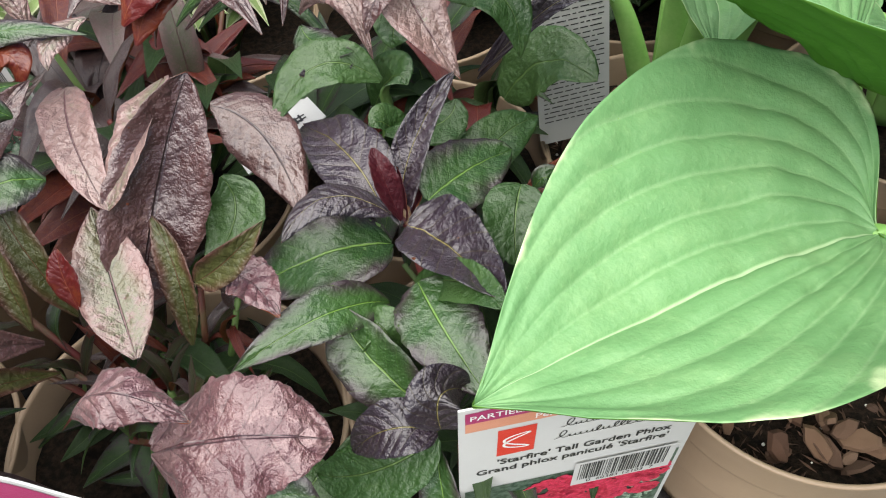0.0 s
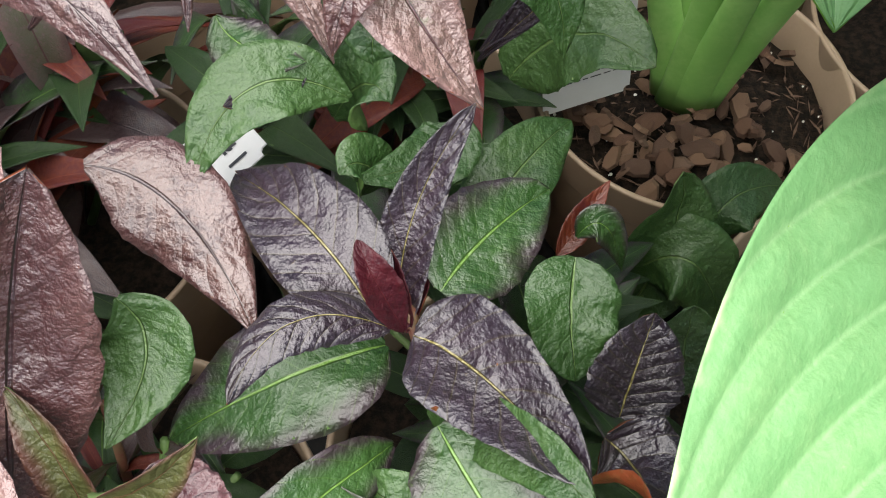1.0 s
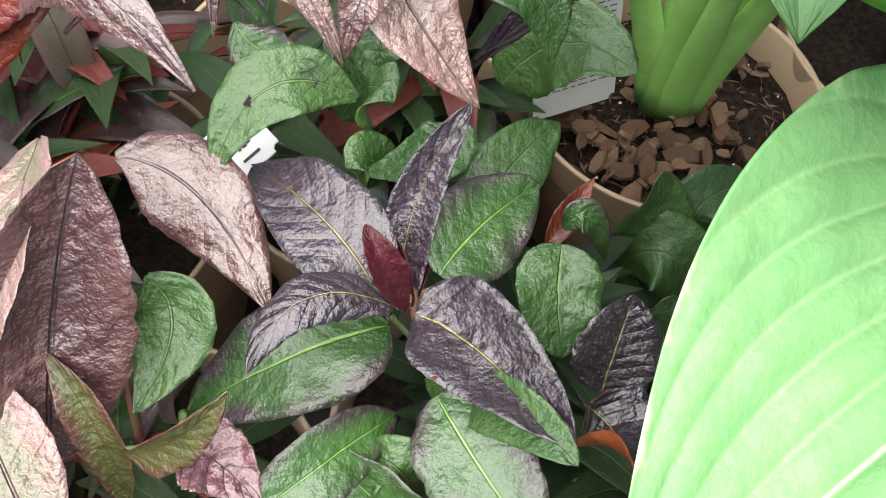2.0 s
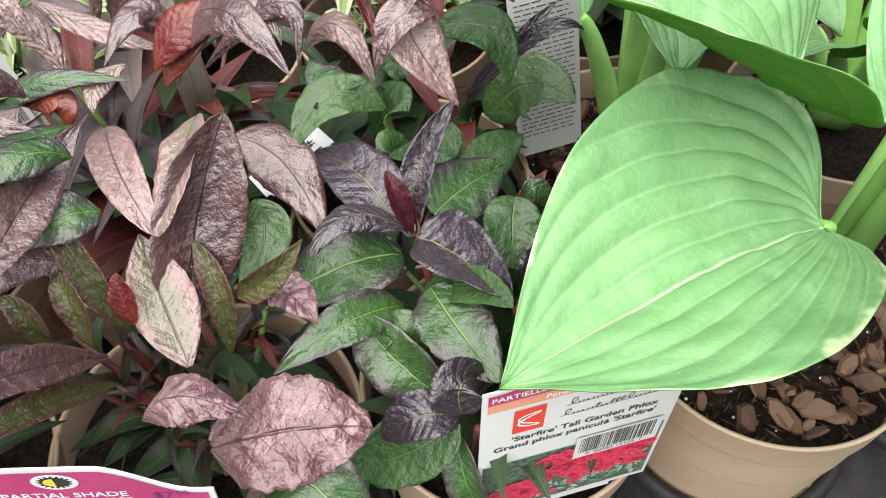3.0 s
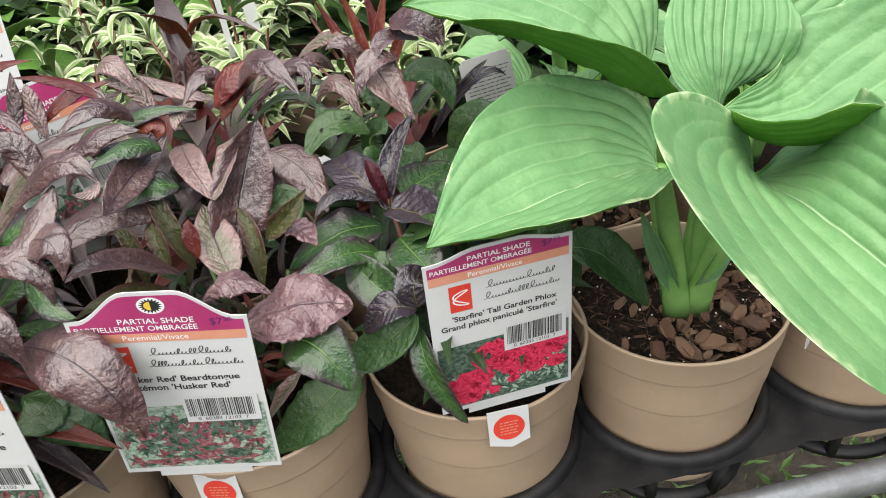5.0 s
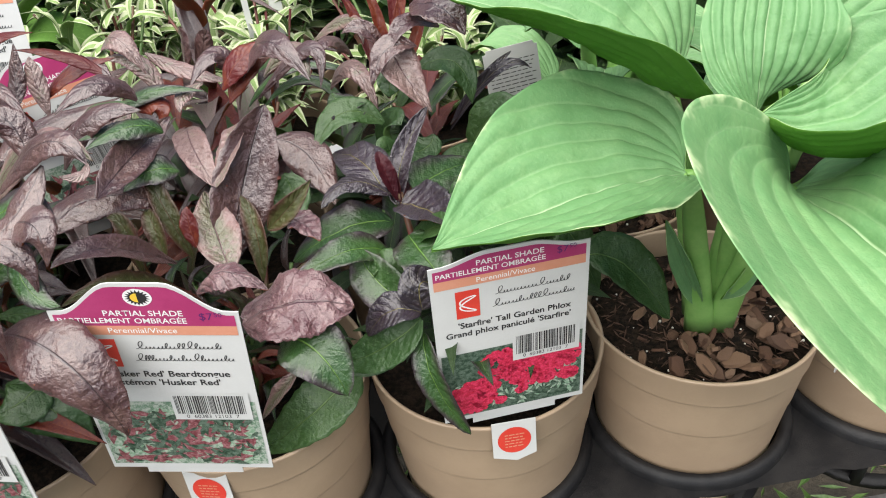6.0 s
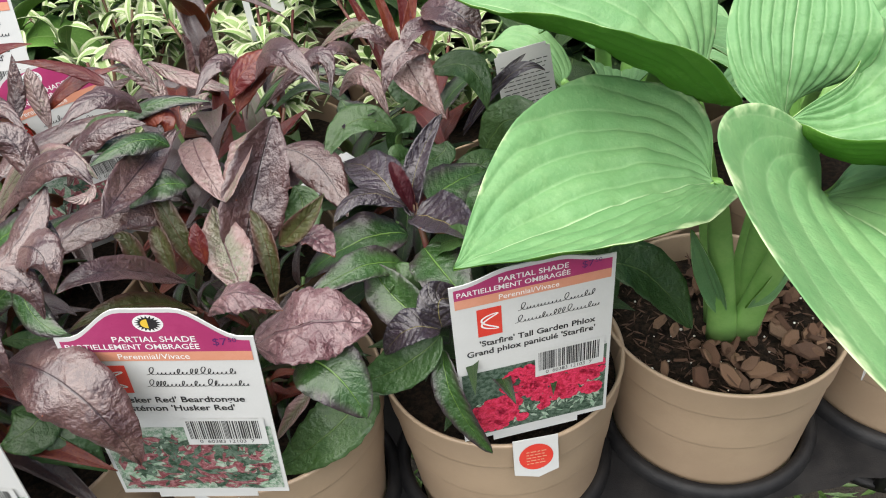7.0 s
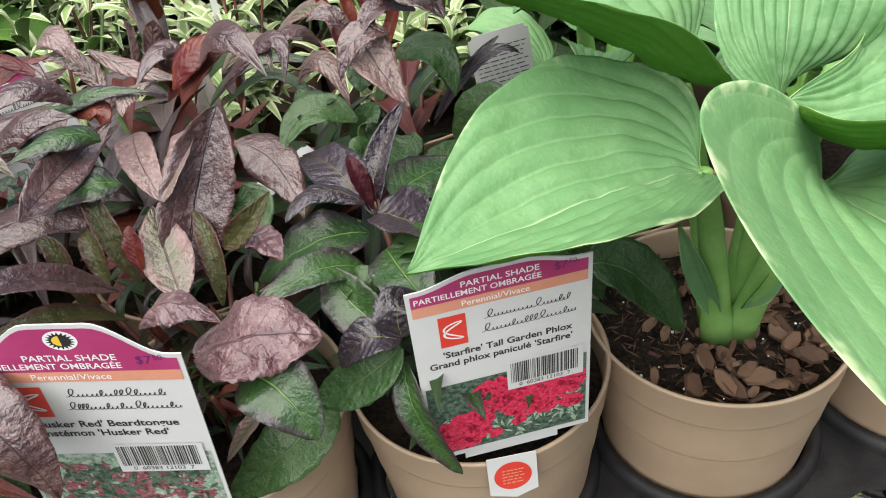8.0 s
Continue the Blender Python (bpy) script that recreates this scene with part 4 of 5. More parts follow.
def hosta_leaf(plant, b, m, t, width, face, fold=0.3, foot=None, seed=1, lobe=0.22, wave=0.05, ribs=8, depth=0.0026, peak=0.32, twist=0.0, full=2.1, halves=None, plump=1.0):
    """A heart-shaped leaf on its stalk; halves gives each side its peak, fullness, lobe, half width, fold and droop."""
    halves = halves or ((peak, full, lobe, width / 2, fold, 0.0),) * 2
    me = leaf_mesh(b, m, t, width, 0, fold, (HOSTA, HOSTA_UNDER), nu=56, nv=104, shape="heart", face=face, wave=wave, ribs=ribs, rib_depth=depth, thick=0.0007, seed=seed, twist=twist, crinkle=0.016, halves=halves)
    ob = new("leaf", me)
    ob.parent = plant
    if foot:
        b, foot = Vector(b), Vector(foot)
        mid = foot.lerp(b, 0.6) + Vector((0, 0, 0.012))
        pts = [curve3(foot, mid, b, k / 13) for k in range(14)]
        part("leaf_stalk", tube(pts, [plump * (0.0112 - 0.0062 * (k / 13) ** 0.6) for k in range(14)], 16, flat=0.6), STALK, plant)
    return ob


CROWN = (0.180, 0.212, 0.832)
hosta_leaf(hosta, (0.1462, 0.1799, 0.9881), (0.0816, 0.1514, 0.9968), (0.0029, 0.1064, 1.002), 0.134, (-0.0314, -0.0174, 1), foot=CROWN, seed=1, twist=-2.8, wave=0.03,
           halves=((0.55, 2.23, 0.063, 0.0596, 0.364, -0.053), (0.326, 2.0, 0.232, 0.0744, 0.357, -0.141)))
hosta_leaf(hosta, (0.2017, 0.1706, 0.9801), (0.2127, 0.0615, 1.005), (0.263, 0.0043, 0.9589), 0.126, (-0.0267, -1.704, 1), foot=(0.192, 0.212, 0.835), seed=2, twist=22.9, wave=0.03,
           halves=((0.222, 2.0, 0.261, 0.053, 0.78, -0.056), (0.266, 2.586, -0.067, 0.073, 0.994, -0.239)))
hosta_leaf(hosta, (0.1924, 0.2112, 1.006), (0.1964, 0.2305, 1.054), (0.2168, 0.2923, 1.094), 0.083, (0.197, -0.178, 1), foot=(0.188, 0.22, 0.835), seed=3, twist=-7.45,
           halves=((0.368, 2.154, 0.0135, 0.038, 0.112, 0.121), (0.366, 2.12, 0.062, 0.045, 0.169, 0.023)))
hosta_leaf(hosta, (0.1859, 0.1937, 1.013), (0.2546, 0.1765, 1.004), (0.3579, 0.2, 1.077), 0.133, (-0.09, -0.217, 1), foot=(0.196, 0.22, 0.835), seed=4, twist=5.0,
           halves=((0.472, 2.88, 0.038, 0.0652, 0.405, -0.109), (0.301, 1.985, 0.059, 0.0677, 1.0, -0.106)))
hosta_leaf(hosta, (0.1488, 0.2418, 1.006), (0.0816, 0.2555, 1.047), (0.0019, 0.2819, 1.068), 0.158, (0.273, -0.327, 1), foot=(0.182, 0.226, 0.835), seed=5, twist=-21.7,
           halves=((0.337, 1.97, 0.127, 0.0631, 0.99, 0.106), (0.32, 2.0, 0.1, 0.095, 0.3, 0.0)))
hosta_leaf(hosta, (0.265, 0.3, 0.9875), (0.3099, 0.33, 1.0055), (0.347, 0.33, 1.0316), 0.13, (0.0, -0.6, 0.8), 0.2, foot=(0.194, 0.23, 0.835), seed=6)
# low shaded leaf: its shade is put into the darker green skin
leaf(hosta, 'green', (0.0947, 0.2, 0.9166), (0.122, 0.2, 0.9044), (0.1524, 0.195, 0.86), 0.034, 0, 0.3)
hosta_leaf(hosta, (0.1753, 0.205, 0.8602), (0.1551, 0.193, 0.9106), (0.1392, 0.185, 0.9522), 0.015, (-0.4, -0.8, 0.4), 0.6, seed=8, lobe=0, ribs=3, depth=.0006, peak=.35)
hosta_leaf(hosta, (0.1873, 0.2, 0.8709), (0.1983, 0.195, 0.8998), (0.2133, 0.2, 0.9264), 0.015, (0.3, -0.8, 0.4), 0.7, seed=9, lobe=0, ribs=3, depth=.0006, peak=.3)


for k, (i, j) in enumerate(((1, 0), (0, 1), (1, 1))):
    pl = plant_of("hosta", "green hosta in a neighbouring pot", "plant")
    c = spot(i, j)
    rnd = random.Random(90 + k)
    for q in range(7):
        a = 6.28 * q / 7 + rnd.uniform(-0.3, 0.3)
        d = Vector((math.cos(a), math.sin(a), 0))
        r = rnd.uniform(0.02, 0.05)
        foot = c + d * 0.008 + Vector((0, 0, 0.835))
        b = c + d * r + Vector((0, 0, rnd.uniform(0.90, 0.95) if i else rnd.uniform(0.92, 0.99)))
        L = rnd.uniform(0.06, 0.085)
        m, t = b + d * L * 0.45 + Vector((0, 0, 0.025)), b + d * L * 0.85 + Vector((0, 0, 0.02))
        hosta_leaf(pl, b[:], m[:], t[:], L * 0.7, (d.x * -0.4, d.y * -0.4, 0.9), 0.4, foot=foot[:], seed=100 + 10 * k + q, lobe=0.08, ribs=6, depth=0.001)


# ---- printed tags ----
def text_bm(body, size, x, y, z, bold=0.0, align='CENTER', squeeze=1.0, turn=0.0):
    cu = bpy.data.curves.new("text", 'FONT')
    cu.body, cu.size, cu.align_x, cu.align_y, cu.offset, cu.resolution_u = body, size, align, 'CENTER', bold * size, 3
    tmp = bpy.data.objects.new("text", cu)
    scene.collection.objects.link(tmp)
    bpy.context.view_layer.update()
    me = bpy.data.meshes.new_from_object(tmp.evaluated_get(bpy.context.evaluated_depsgraph_get()))
    bm = bmesh.new()
    bm.from_mesh(me)
    bpy.data.objects.remove(tmp)
    bpy.data.meshes.remove(me)
    bpy.data.curves.remove(cu)
    m = Matrix.Translation((x, y, z)) @ Matrix.Rotation(turn, 4, 'Z') @ Matrix.Diagonal((squeeze, 1, 1, 1))
    bmesh.ops.transform(bm, matrix=m, verts=bm.verts)
    return bm


def poly(points, z, bm=None):
    bm = bm or bmesh.new()
    bm.faces.new([bm.verts.new((x, y, z)) for x, y in points])
    return bm


def rect(x0, y0, x1, y1, z, bm=None):
    return poly(((x0, y0), (x1, y0), (x1, y1), (x0, y1)), z, bm)


def disc(x, y, r, z, bm=None, n=20, sy=1.0):
    return poly([(x + r * math.cos(6.2832 * k / n), y + sy * r * math.sin(6.2832 * k / n)) for k in range(n)], z, bm)


def ribbon(pts, w, z, bm=None):
    bm = bm or bmesh.new()
    prev = None
    for k, (x, y) in enumerate(pts):
        a, b = pts[max(k - 1, 0)], pts[min(k + 1, len(pts) - 1)]
        d = Vector((b[0] - a[0], b[1] - a[1])).normalized()
        ww = w * (0.6 + 0.4 * abs(d.y))
        pair = (bm.verts.new((x - d.y * ww / 2, y + d.x * ww / 2, z)), bm.verts.new((x + d.y * ww / 2, y - d.x * ww / 2, z)))
        if prev:
            bm.faces.new((prev[0], prev[1], pair[1], pair[0]))
        prev = pair
    return bm


def outline(w, h, arch, inset=0.0, y0=0.0):
    """The tag's outline: straight foot, shoulders, and a rounded crest between them."""
    a = w / 2 - inset
    top = []
    for k in range(25):
        x = a - 2 * a * k / 24
        q = min(1.0, max(0.0, (1 - abs(x) / (w / 2) - 0.12) / 0.62))
        top.append((x, h - inset + arch * (q * q * (3 - 2 * q))))
    return [(-a, y0 + inset), (a, y0 + inset)] + top


def cursive(x0, x1, y, size, seed):
    """A line of brand script reduced to a plain looping stroke: low rounded waves, a few tall loops, two capitals."""
    rnd = random.Random(seed)
    pts, x, first = [], x0, True
    while x < x1:
        capital = first or abs(x - x0 - 0.6 * (x1 - x0)) < 0.0012
        step = 0.0040 if capital else rnd.uniform(0.0015, 0.0024)
        tall = 1.7 if capital else rnd.choice((0.5, 0.6, 0.5, 0.55, 1.3, 0.5))
        for k in range(14):
            a = 6.2832 * k / 14
            up = 0.5 - 0.5 * math.cos(a)
            pts.append((x + step * k / 14 + size * 0.22 * tall * up + 0.30 * step * math.sin(a) * (1.6 if tall > 1 else 0.8), y - size * 0.3 + size * 0.8 * tall * up))
        x += step
        first = False
    return pts


def barcode(x0, y0, x1, y1, z, seed):
    rnd, bm, x = random.Random(seed), bmesh.new(), x0
    while x < x1:
        w = rnd.choice((0.0003, 0.0005, 0.0008))
        rect(x, y0, min(x + w, x1), y1, z, bm)
        x += w + rnd.choice((0.0003, 0.0004, 0.0007))
    return bm


def printed_flowers(z, w, h, rnd):
    """Round heads of red florets."""
    bm = bmesh.new()
    for cx, cy, r in ((-0.28, 0.15, 0.16), (-0.3, 0.1, 0.14), (-0.06, 0.33, 0.17), (0.10, 0.24, 0.16), (0.30, 0.34, 0.17), (0.22, 0.18, 0.07), (0.38, 0.17, 0.06), (0.05, 0.12, 0.03), (-0.1, 0.07, 0.03), (0.33, 0.28, 0.1), (-0.2, 0.2, 0.1)):
        for k in range(int(110 * r / 0.13)):
            a, q = rnd.uniform(0, 6.28), r * math.sqrt(rnd.random())
            x, y = w * (cx + q * math.cos(a)), w * (1.35 * cy + 0.05 + q * 0.8 * math.sin(a))
            if abs(x) < w * 0.455 and 0.004 < y < h * 0.455:
                disc(x, y, w * rnd.uniform(0.018, 0.03), z + 0.00001 * (k % 9), bm, 6)
    return bm


def printed_leaves(z, w, h, rnd, n, size):
    bm = bmesh.new()
    for k in range(n):
        x, y, a, L = rnd.uniform(-0.44, 0.44) * w, rnd.uniform(0.05, 0.40) * h, rnd.uniform(0, 6.28), w * size * rnd.uniform(0.6, 1.3)
        d = Vector((math.cos(a), math.sin(a)))
        e = Vector((-d.y, d.x)) * L * 0.16
        c = Vector((x, y))
        pts = [c - d * L / 2, c + e, c + d * L / 2, c - e]
        if all(abs(p.x) < w * 0.465 and 0.004 < p.y < h * 0.455 for p in pts):
            poly([(p.x, p.y) for p in pts], z + 0.000008 * (k % 20), bm)
    return bm


def plant_tag(label, foot, xdir, ydir, w, h, arch, sort, seed):
    t = thing("plant_tag", label, "plant tag", group="printed plant tags")
    X, Y = Vector(xdir).normalized(), Vector(ydir)
    Y = (Y - X * Y.dot(X)).normalized()
    Z = X.cross(Y)
    t.matrix_basis = Matrix.Translation(foot) @ Matrix((X, Y, Z)).transposed().to_4x4()
    rnd = random.Random(seed)
    bm = bmesh.new()
    f = bm.faces.new([bm.verts.new((x, y, 0)) for x, y in outline(w, h, arch)])
    ext = bmesh.ops.extrude_face_region(bm, geom=[f])
    for v in ext["geom"]:
        if isinstance(v, bmesh.types.BMVert):
            v.co.z -= 0.0007
    bmesh.ops.recalc_face_normals(bm, faces=bm.faces)
    card = part("card", bm, CARD, t, "white plastic card", smooth=False)
    part("tag_stake", slab(-w * 0.30, w * 0.30, -0.006, 0.001, -0.0016, -0.0009), CARD, t, smooth=False)
    z = 0.00025
    part("header_band", poly([(x, max(y, h * 0.925)) for x, y in outline(w, h, arch, 0.0022)], z), MAGENTA, t, "magenta printed header", smooth=False)
    part("sub_band", rect(-w / 2 + 0.0022, h * (0.875), w / 2 - 0.0022, h * (0.925), z), ORANGE, t, smooth=False)
    if sort == "back":
        return t
    z2 = z + 0.00015
    cy = h + arch * 0.52 if arch > 0.01 else h - 0.001
    if arch > 0.01:
        em = part("sun_emblem", disc(0, cy, 0.0070, z2, None, 28, 0.8), WHITE_INK, t, "white oval with a half-dark sun", smooth=False)
        star = []
        for k in range(36):
            r = 0.0062 if k % 2 else 0.0042
            star.append((r * math.cos(math.pi * k / 18), cy + 0.82 * r * math.sin(math.pi * k / 18)))
        part("sunburst", poly(star, z2 + 0.0001), INK, em, smooth=False)
        part("sun_half", poly([(0.0034 * math.cos(a), cy + 0.0029 * math.sin(a)) for a in [math.pi / 2 + math.pi * k / 12 for k in range(13)]], z2 + 0.0002), YELLOW_INK, em, smooth=False)
    part("heading", text_bm("PARTIAL SHADE", w * 0.056, 0, h * (0.992), z2, 0.012, squeeze=1.05), WHITE_INK, t, smooth=False)
    part("heading", text_bm("PARTIELLEMENT OMBRAGÉE", w * 0.0535, -w * 0.12, h * (0.952), z2, 0.012, squeeze=1.0), WHITE_INK, t, smooth=False)
    part("subheading", text_bm("Perennial/Vivace", w * 0.056, -w * 0.03, h * (0.899), z2, 0.004), WHITE_INK, t, smooth=False)
    part("price", text_bm("$7", w * 0.072, w * 0.325, h * (0.975), z2, 0.0), PURPLE_INK, t, smooth=False)
    part("price", text_bm("50", w * 0.045, w * 0.39, h * (0.985), z2, 0.0), PURPLE_INK, t, smooth=False)
    lg = part("logo", rect(-w * 0.35, h * 0.69, -w * 0.20, h * 0.85, z), RED_INK, t, "red square with a white looped stroke", smooth=False)
    loop = [(-w * 0.275 + w * 0.05 * math.sin(2 * a), h * 0.77 + h * 0.045 * math.sin(a + 0.5)) for a in [6.2832 * k / 40 for k in range(41)]]
    part("logo_stroke", ribbon(loop, 0.0011, z2), WHITE_INK, lg, smooth=False)
    part("brand_script", ribbon(cursive(-w * 0.10, w * 0.36, h * 0.805, 0.0040, seed), 0.00050, z), INK, t, smooth=False)
    part("brand_script", ribbon(cursive(-w * 0.12, w * 0.40, h * 0.735, 0.0040, seed + 1), 0.00050, z), INK, t, smooth=False)
    names = ("'Starfire' Tall Garden Phlox", "Grand phlox paniculé 'Starfire'") if sort == "phlox" else ("'Husker Red' Beardtongue", "Penstémon 'Husker Red'")
    for k, s in enumerate(names):
        part("plant_name", text_bm(s, w * 0.067, -w * 0.0 + (w * 0.02 if k == 0 else -w * 0.02), h * (0.645 - 0.052 * k), z, 0.02), INK, t, smooth=False)
    ph = part("photo", rect(-w / 2 + 0.002, 0.004, w / 2 - 0.002, h * 0.47, z), PHOTO_GREEN if sort == "phlox" else PHOTO_GREY, t, "printed photo of the plant", smooth=False)
    if sort == "phlox":
        part("photo_foliage", printed_leaves(z2, w, h * 0.7, rnd, 160, 0.07), PHOTO_LEAF, ph, smooth=False)
        part("photo_bloom", printed_flowers(z2 + 0.0004, w, h, rnd), PHOTO_RED, ph, "red flower heads", smooth=False)
    else:
        part("photo_foliage", printed_leaves(z2, w, h, rnd, 320, 0.15), PHOTO_LEAF, ph, smooth=False)
        part("photo_foliage", printed_leaves(z2 + 0.0003, w, h, rnd, 190, 0.14), PHOTO_MAROON, ph, "maroon leaves", smooth=False)
        part("photo_foliage", printed_leaves(z2 + 0.0005, w, h, rnd, 140, 0.11), PHOTO_GREEN, ph, smooth=False)
    bx0, bx1, by0, by1 = (w * 0.02, w * 0.42, h * 0.40, h * 0.53)
    bb = part("barcode_box", rect(bx0 - 0.002, by0 - 0.005, bx1 + 0.003, by1, z2 + 0.0007), CARD, t, smooth=False)
    part("barcode", barcode(bx0, by0, bx1, by1 - 0.0015, z2 + 0.0009, seed), INK, bb, smooth=False)
    part("digits", text_bm("0  60383 12103  7", w * 0.042, (bx0 + bx1) / 2, by0 - 0.0022, z2 + 0.0009), INK, bb, smooth=False)
    return t


plant_tag("white tag with magenta header and red phlox photo", (0.0416, 0.1277, 0.8563), (0.979, 0.203, 0.003), (0.003, -0.029, 1.0), 0.0884, 0.1262, 0.006, "phlox", 1)
plant_tag("white tag with magenta header and beardtongue photo in its pot", (-0.1487, 0.0873, 0.8679), (0.997, -0.008, -0.082), (0.082, -0.023, 0.996), 0.093, 0.1262, 0.0185, "beard", 2)
plant_tag("white tag with magenta header beside the overhanging leaves", (-0.2665, 0.053, 0.872), (0.0925, -0.004, -0.008), (0.010, 0.0, 0.1216), 0.0955, 0.1216, 0.0175, "beard", 3)
plant_tag("white tag with magenta header among plants behind", (-0.358, 0.36, 0.945), (0.09, 0.02, -0.006), (-0.006, 0.02, 0.12), 0.09, 0.12, 0.017, "beard", 4)
plant_tag("leaning tag with magenta header half hidden by leaves", (-0.262, 0.315, 0.892), (0.085, 0.03, 0.012), (0.014, 0.02, 0.12), 0.09, 0.12, 0.017, "beard", 5)


def blank_label(label, c, xdir, ydir, w, h, lines, seed):
    """The white reverse of a tag, with rows of small print as bars."""
    t = thing("care_label", label, "plant tag")
    X = Vector(xdir).normalized()
    Y = Vector(ydir)
    Y = (Y - X * Y.dot(X)).normalized()
    t.matrix_basis = Matrix.Translation(c) @ Matrix((X, Y, X.cross(Y))).transposed().to_4x4()
    bm = slab(-w / 2, w / 2, -h / 2, h / 2, -0.0006, 0)
    bmesh.ops.bevel(bm, geom=[e for e in bm.edges if abs(e.verts[0].co.z - e.verts[1].co.z) > 1e-5], offset=0.003, segments=3, affect='EDGES')
    part("card", bm, CARD, t, smooth=False)
    rnd, bm = random.Random(seed), bmesh.new()
    for k in range(lines):
        y = h * 0.40 - k * h * 0.8 / max(lines, 1)
        x = -w * 0.42
        while x < w * 0.36:
            L = rnd.uniform(0.002, 0.007)
            rect(x, y, min(x + L, w * 0.43), y + 0.0007, 0.0002, bm)
            x += L + 0.0012
    if lines:
        part("small_print", bm, INK, t, smooth=False)
    return t


blank_label("white reverse of a plant tag printed with small text", (0.066, 0.372, 0.925), (0.09, 0.02, 0.008), (0.010, 0.02, 0.12), 0.044, 0.12, 30, 1)
one = blank_label("small white label printed with a pot size among leaves", (-0.085, 0.2810, 0.948), (0.51, -0.84, 0.16), (0.79, 0.53, 0.30), 0.028, 0.045, 0, 2)
part("pot_size", text_bm("# 1", 0.010, 0.004, 0.012, 0.0003, 0.02), INK, one, smooth=False)
part("barcode", barcode(-0.010, -0.006, 0.010, 0.005, 0.0003, 5), INK, one, smooth=False)
blank_label("white plastic marker stake standing among plants", (-0.168, 0.60, 0.955), (1, 0.1, 0.0), (-0.12, 0.05, 1), 0.013, 0.19, 0, 3)
blank_label("thin white plastic marker stake among plants", (-0.185, 0.55, 0.955), (1, 0.5, 0.0), (-0.10, 0.05, 1), 0.006, 0.17, 0, 4)
blank_label("white pot tab tucked between two pots", (0.272, 0.187, 0.835), (0.5, 0.6, 0.0), (0.02, 0.05, 1), 0.016, 0.05, 0, 5)


def pot_tab(label, c, turn):
    """White tab with a pointed foot and a red round mark, hung on the pot's wall."""
    t = thing("pot_tab", label, "label")
    t.matrix_basis = Matrix.Translation(c) @ Matrix.Rotation(turn, 4, 'Z') @ Matrix.Rotation(radians(86), 4, 'X') @ Matrix.Diagonal((1.22, 1.3, 1, 1))
    bm = bmesh.new()
    f = bm.faces.new([bm.verts.new((x, y, 0)) for x, y in ((-0.0115, -0.009), (0.001, -0.013), (0.0115, -0.009), (0.0115, 0.0145), (-0.0115, 0.0145))])
    ext = bmesh.ops.extrude_face_region(bm, geom=[f])
    for v in ext["geom"]:
        if isinstance(v, bmesh.types.BMVert):
            v.co.z -= 0.0006
    bmesh.ops.recalc_face_normals(bm, faces=bm.faces)
    part("tab", bm, CARD, t, smooth=False)
    part("round_mark", disc(0, 0.002, 0.0088, 0.0003, None, 32), RED_INK, t, "red disc with small print", smooth=False)
    rnd, bm = random.Random(8), bmesh.new()
    for k in range(5):
        x = -0.005
        while x < 0.004:
            L = rnd.uniform(0.0012, 0.003)
            rect(x, 0.0055 - k * 0.002, min(x + L, 0.0058), 0.0062 - k * 0.002, 0.0005, bm)
            x += L + 0.0006
    part("small_print", bm, ORANGE, t, smooth=False)
    return t


pot_tab("white tab with a red disc on the phlox pot", (0.0405, 0.1195, 0.8335), radians(8))
pot_tab("white tab with a red disc on the beardtongue pot", (-0.1525, 0.0985, 0.826), radians(-6))


# ---- bark chips and perlite on the soil ----
def chip_mesh(seed):
    rnd = random.Random(seed)
    bm = bmesh.new()
    n = 7
    ring = []
    for k in range(n):
        a = 6.2832 * k / n
        r = rnd.uniform(0.7, 1.1)
        ring.append((r * math.cos(a), 0.55 * r * math.sin(a)))
    lo = [bm.verts.new((x, y, rnd.uniform(-0.1, 0.0))) for x, y in ring]
    hi = [bm.verts.new((x * 0.86, y * 0.86, 0.22 + rnd.uniform(-0.08, 0.1))) for x, y in ring]
    c = bm.verts.new((0, 0, 0.26 + rnd.uniform(-0.05, 0.12)))
    for k in range(n):
        q = (k + 1) % n
        bm.faces.new((lo[k], lo[q], hi[q], hi[k]))
        bm.faces.new((hi[k], hi[q], c))
    bm.faces.new(lo[::-1])
    return finish(bm, BARK, smooth=False, name="bark_chip")


CHIPS = [chip_mesh(k) for k in range(8)]


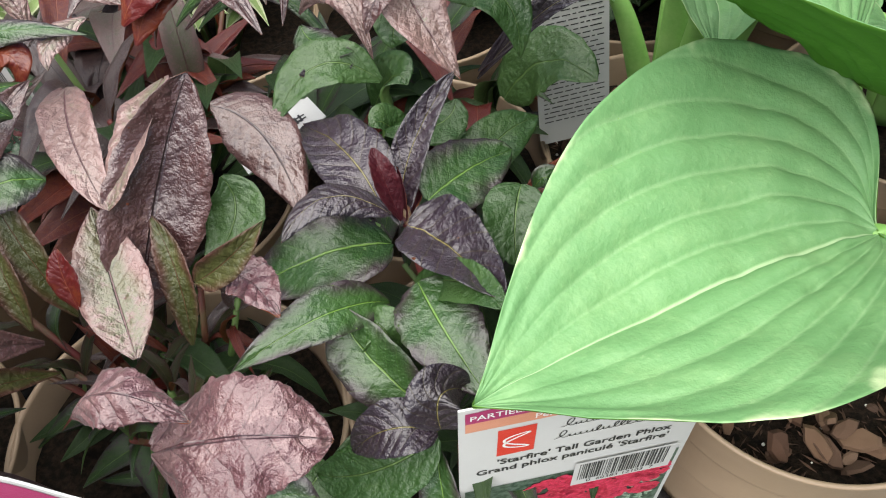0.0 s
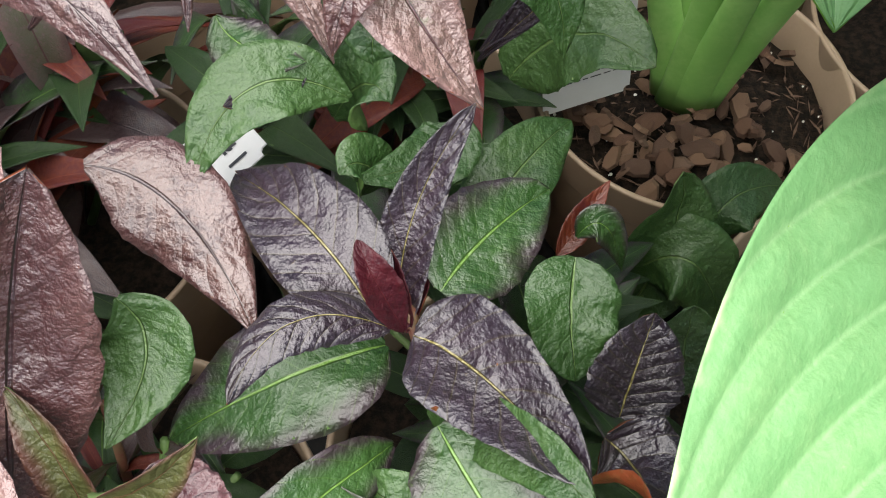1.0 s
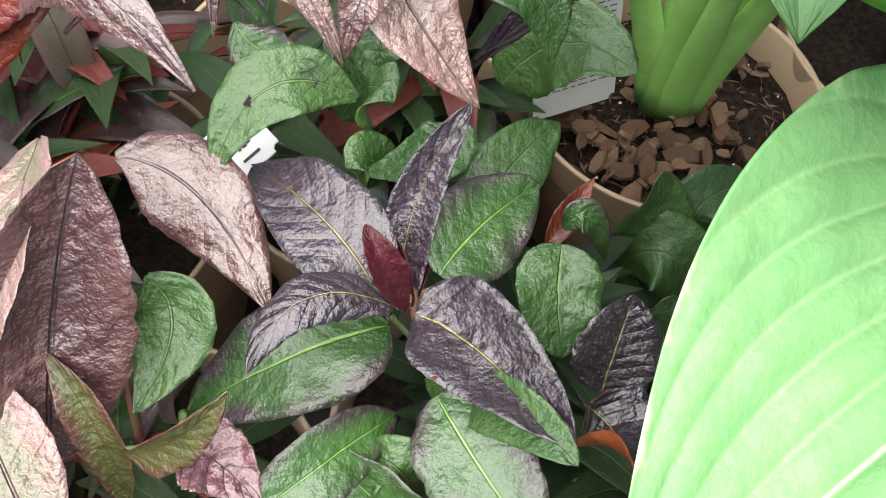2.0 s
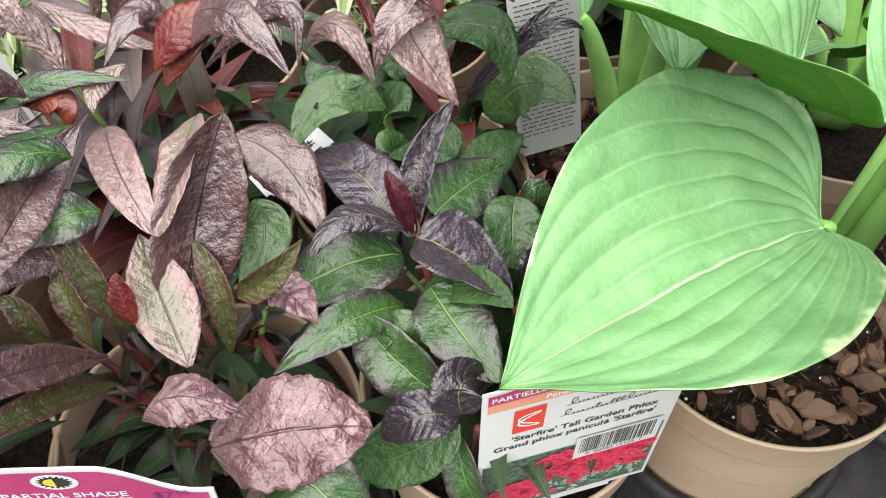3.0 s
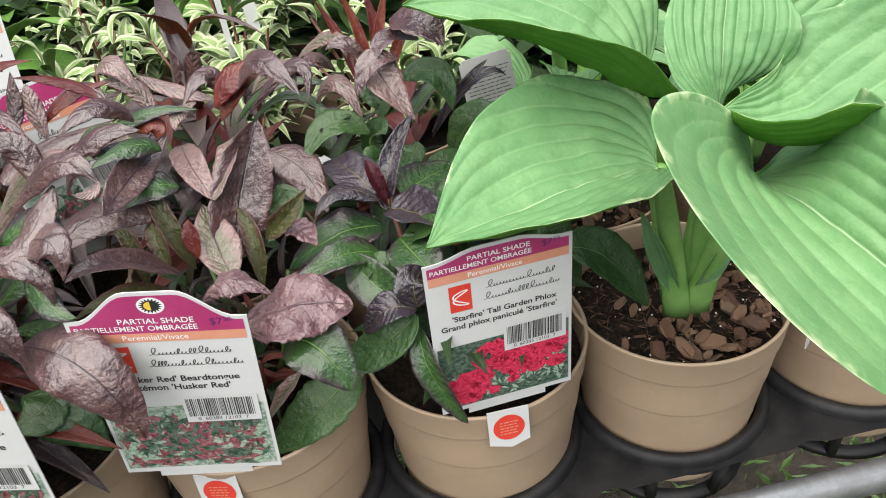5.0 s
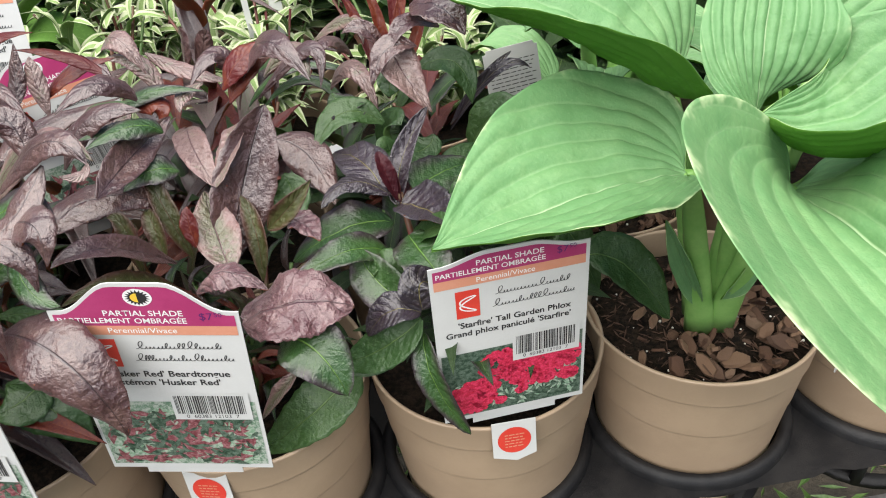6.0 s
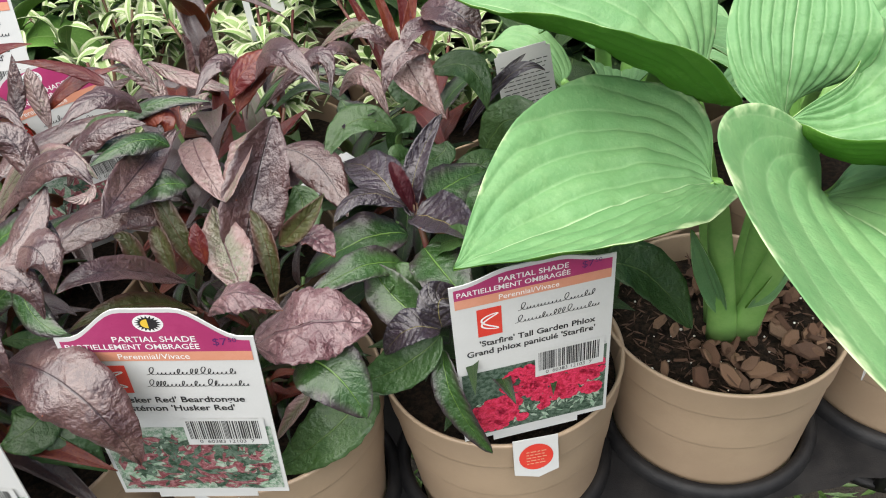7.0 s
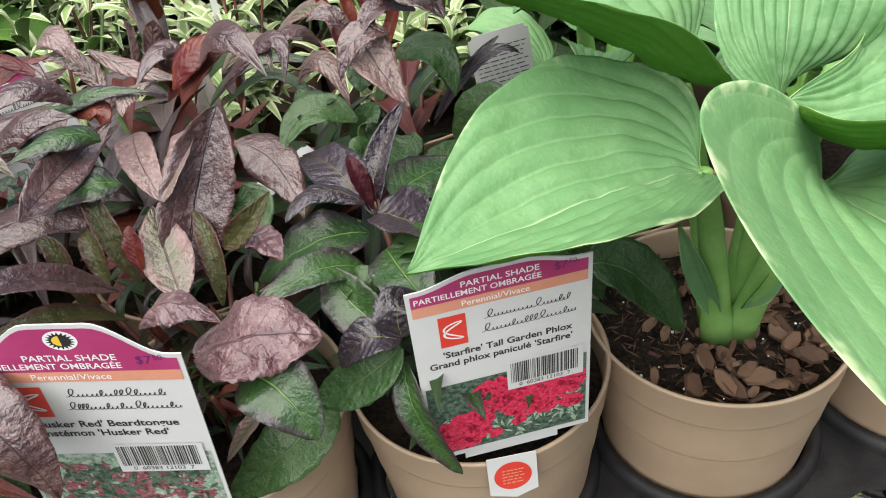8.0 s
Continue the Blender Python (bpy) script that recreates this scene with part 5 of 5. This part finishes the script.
def scatter_chips(c, n, seed, centre=(0.02, -0.025), spread=0.05):
    rnd = random.Random(seed)
    host = min((o for o in scene.collection.objects if o.name.startswith("soil")), key=lambda o: (o.parent.location.xy - c.xy).length)
    for k in range(n):
        for _ in range(20):
            x, y = rnd.gauss(centre[0], spread * 0.6), rnd.gauss(centre[1], spread * 0.6)
            if math.hypot(x, y) < 0.070:
                break
        else:
            continue
        ob = new("bark_chip", CHIPS[k % 8])
        ob.parent = host
        s = rnd.uniform(0.0045, 0.0115)
        ob.matrix_basis = Matrix.LocRotScale((x, y, 0.003 + 0.007 * rnd.random()), Euler((rnd.uniform(-0.9, 0.9), rnd.uniform(-0.9, 0.9), rnd.uniform(0, 6.28))), (s, s, s))
    bm = bmesh.new()
    for k in range(50):
        a, r = rnd.uniform(0, 6.28), 0.074 * math.sqrt(rnd.random())
        q = bmesh.ops.create_icosphere(bm, subdivisions=1, radius=rnd.uniform(0.0004, 0.0012))
        bmesh.ops.translate(bm, verts=q["verts"], vec=(r * math.cos(a), r * math.sin(a), 0.001))
    dm = bmesh.new()
    for k in range(420):
        a, r = rnd.uniform(0, 6.28), 0.076 * math.sqrt(rnd.random())
        o = Vector((r * math.cos(a), r * math.sin(a), rnd.uniform(0.0, 0.003)))
        d = Vector((rnd.uniform(-1, 1), rnd.uniform(-1, 1), rnd.uniform(-0.4, 0.4))).normalized() * rnd.uniform(0.0015, 0.006)
        e = d.cross(Vector((0, 0, 1))).normalized() * rnd.uniform(0.0003, 0.0010)
        vs = [dm.verts.new(q) for q in (o - d, o + e, o + d, o - e, o + Vector((0, 0, 0.0008)))]
        for q in ((0, 1, 4), (1, 2, 4), (2, 3, 4), (3, 0, 4)):
            dm.faces.new([vs[w] for w in q])
    part("bark_litter", dm, BARK, host, "small bark shreds", smooth=False)["kind"] = "stuff"
    p = part("perlite", bm, PERLITE, host, "white perlite grains")
    p["kind"] = "stuff"


scatter_chips(spot(0, 0), 95, 1)
scatter_chips(spot(0, 1), 110, 2, (-0.01, -0.02), 0.07)
scatter_chips(spot(1, 0), 40, 3, (0, 0), 0.06)

# ---- weeds seen through the tray ----
verts, faces = [], []
rnd = random.Random(12)
for k in range(5200):
    p = Vector((rnd.uniform(-0.9, 1.0), rnd.uniform(-0.35, 1.2), rnd.uniform(0.02, 0.36)))
    a, L = rnd.uniform(0, 6.28), rnd.uniform(0.025, 0.06)
    d = Vector((math.cos(a), math.sin(a), rnd.uniform(-0.2, 0.6)))
    e = Vector((-math.sin(a), math.cos(a), 0)) * L * 0.09
    i0 = len(verts)
    up = Vector((0, 0, 0.004))
    verts += [p, p + d * L * 0.5 + e, p + d * L, p + d * L * 0.5 - e, p + d * L * 0.5 - up]
    faces += [(i0, i0 + 4, i0 + 1), (i0 + 1, i0 + 4, i0 + 2), (i0 + 2, i0 + 4, i0 + 3), (i0 + 3, i0 + 4, i0)]
me = bpy.data.meshes.new("weeds")
me.from_pydata([v[:] for v in verts], [], faces)
me.materials.append(STEM_GREEN)
tagged(new("weeds", me), "low green weeds growing under the bench", "weeds", kind="stuff")
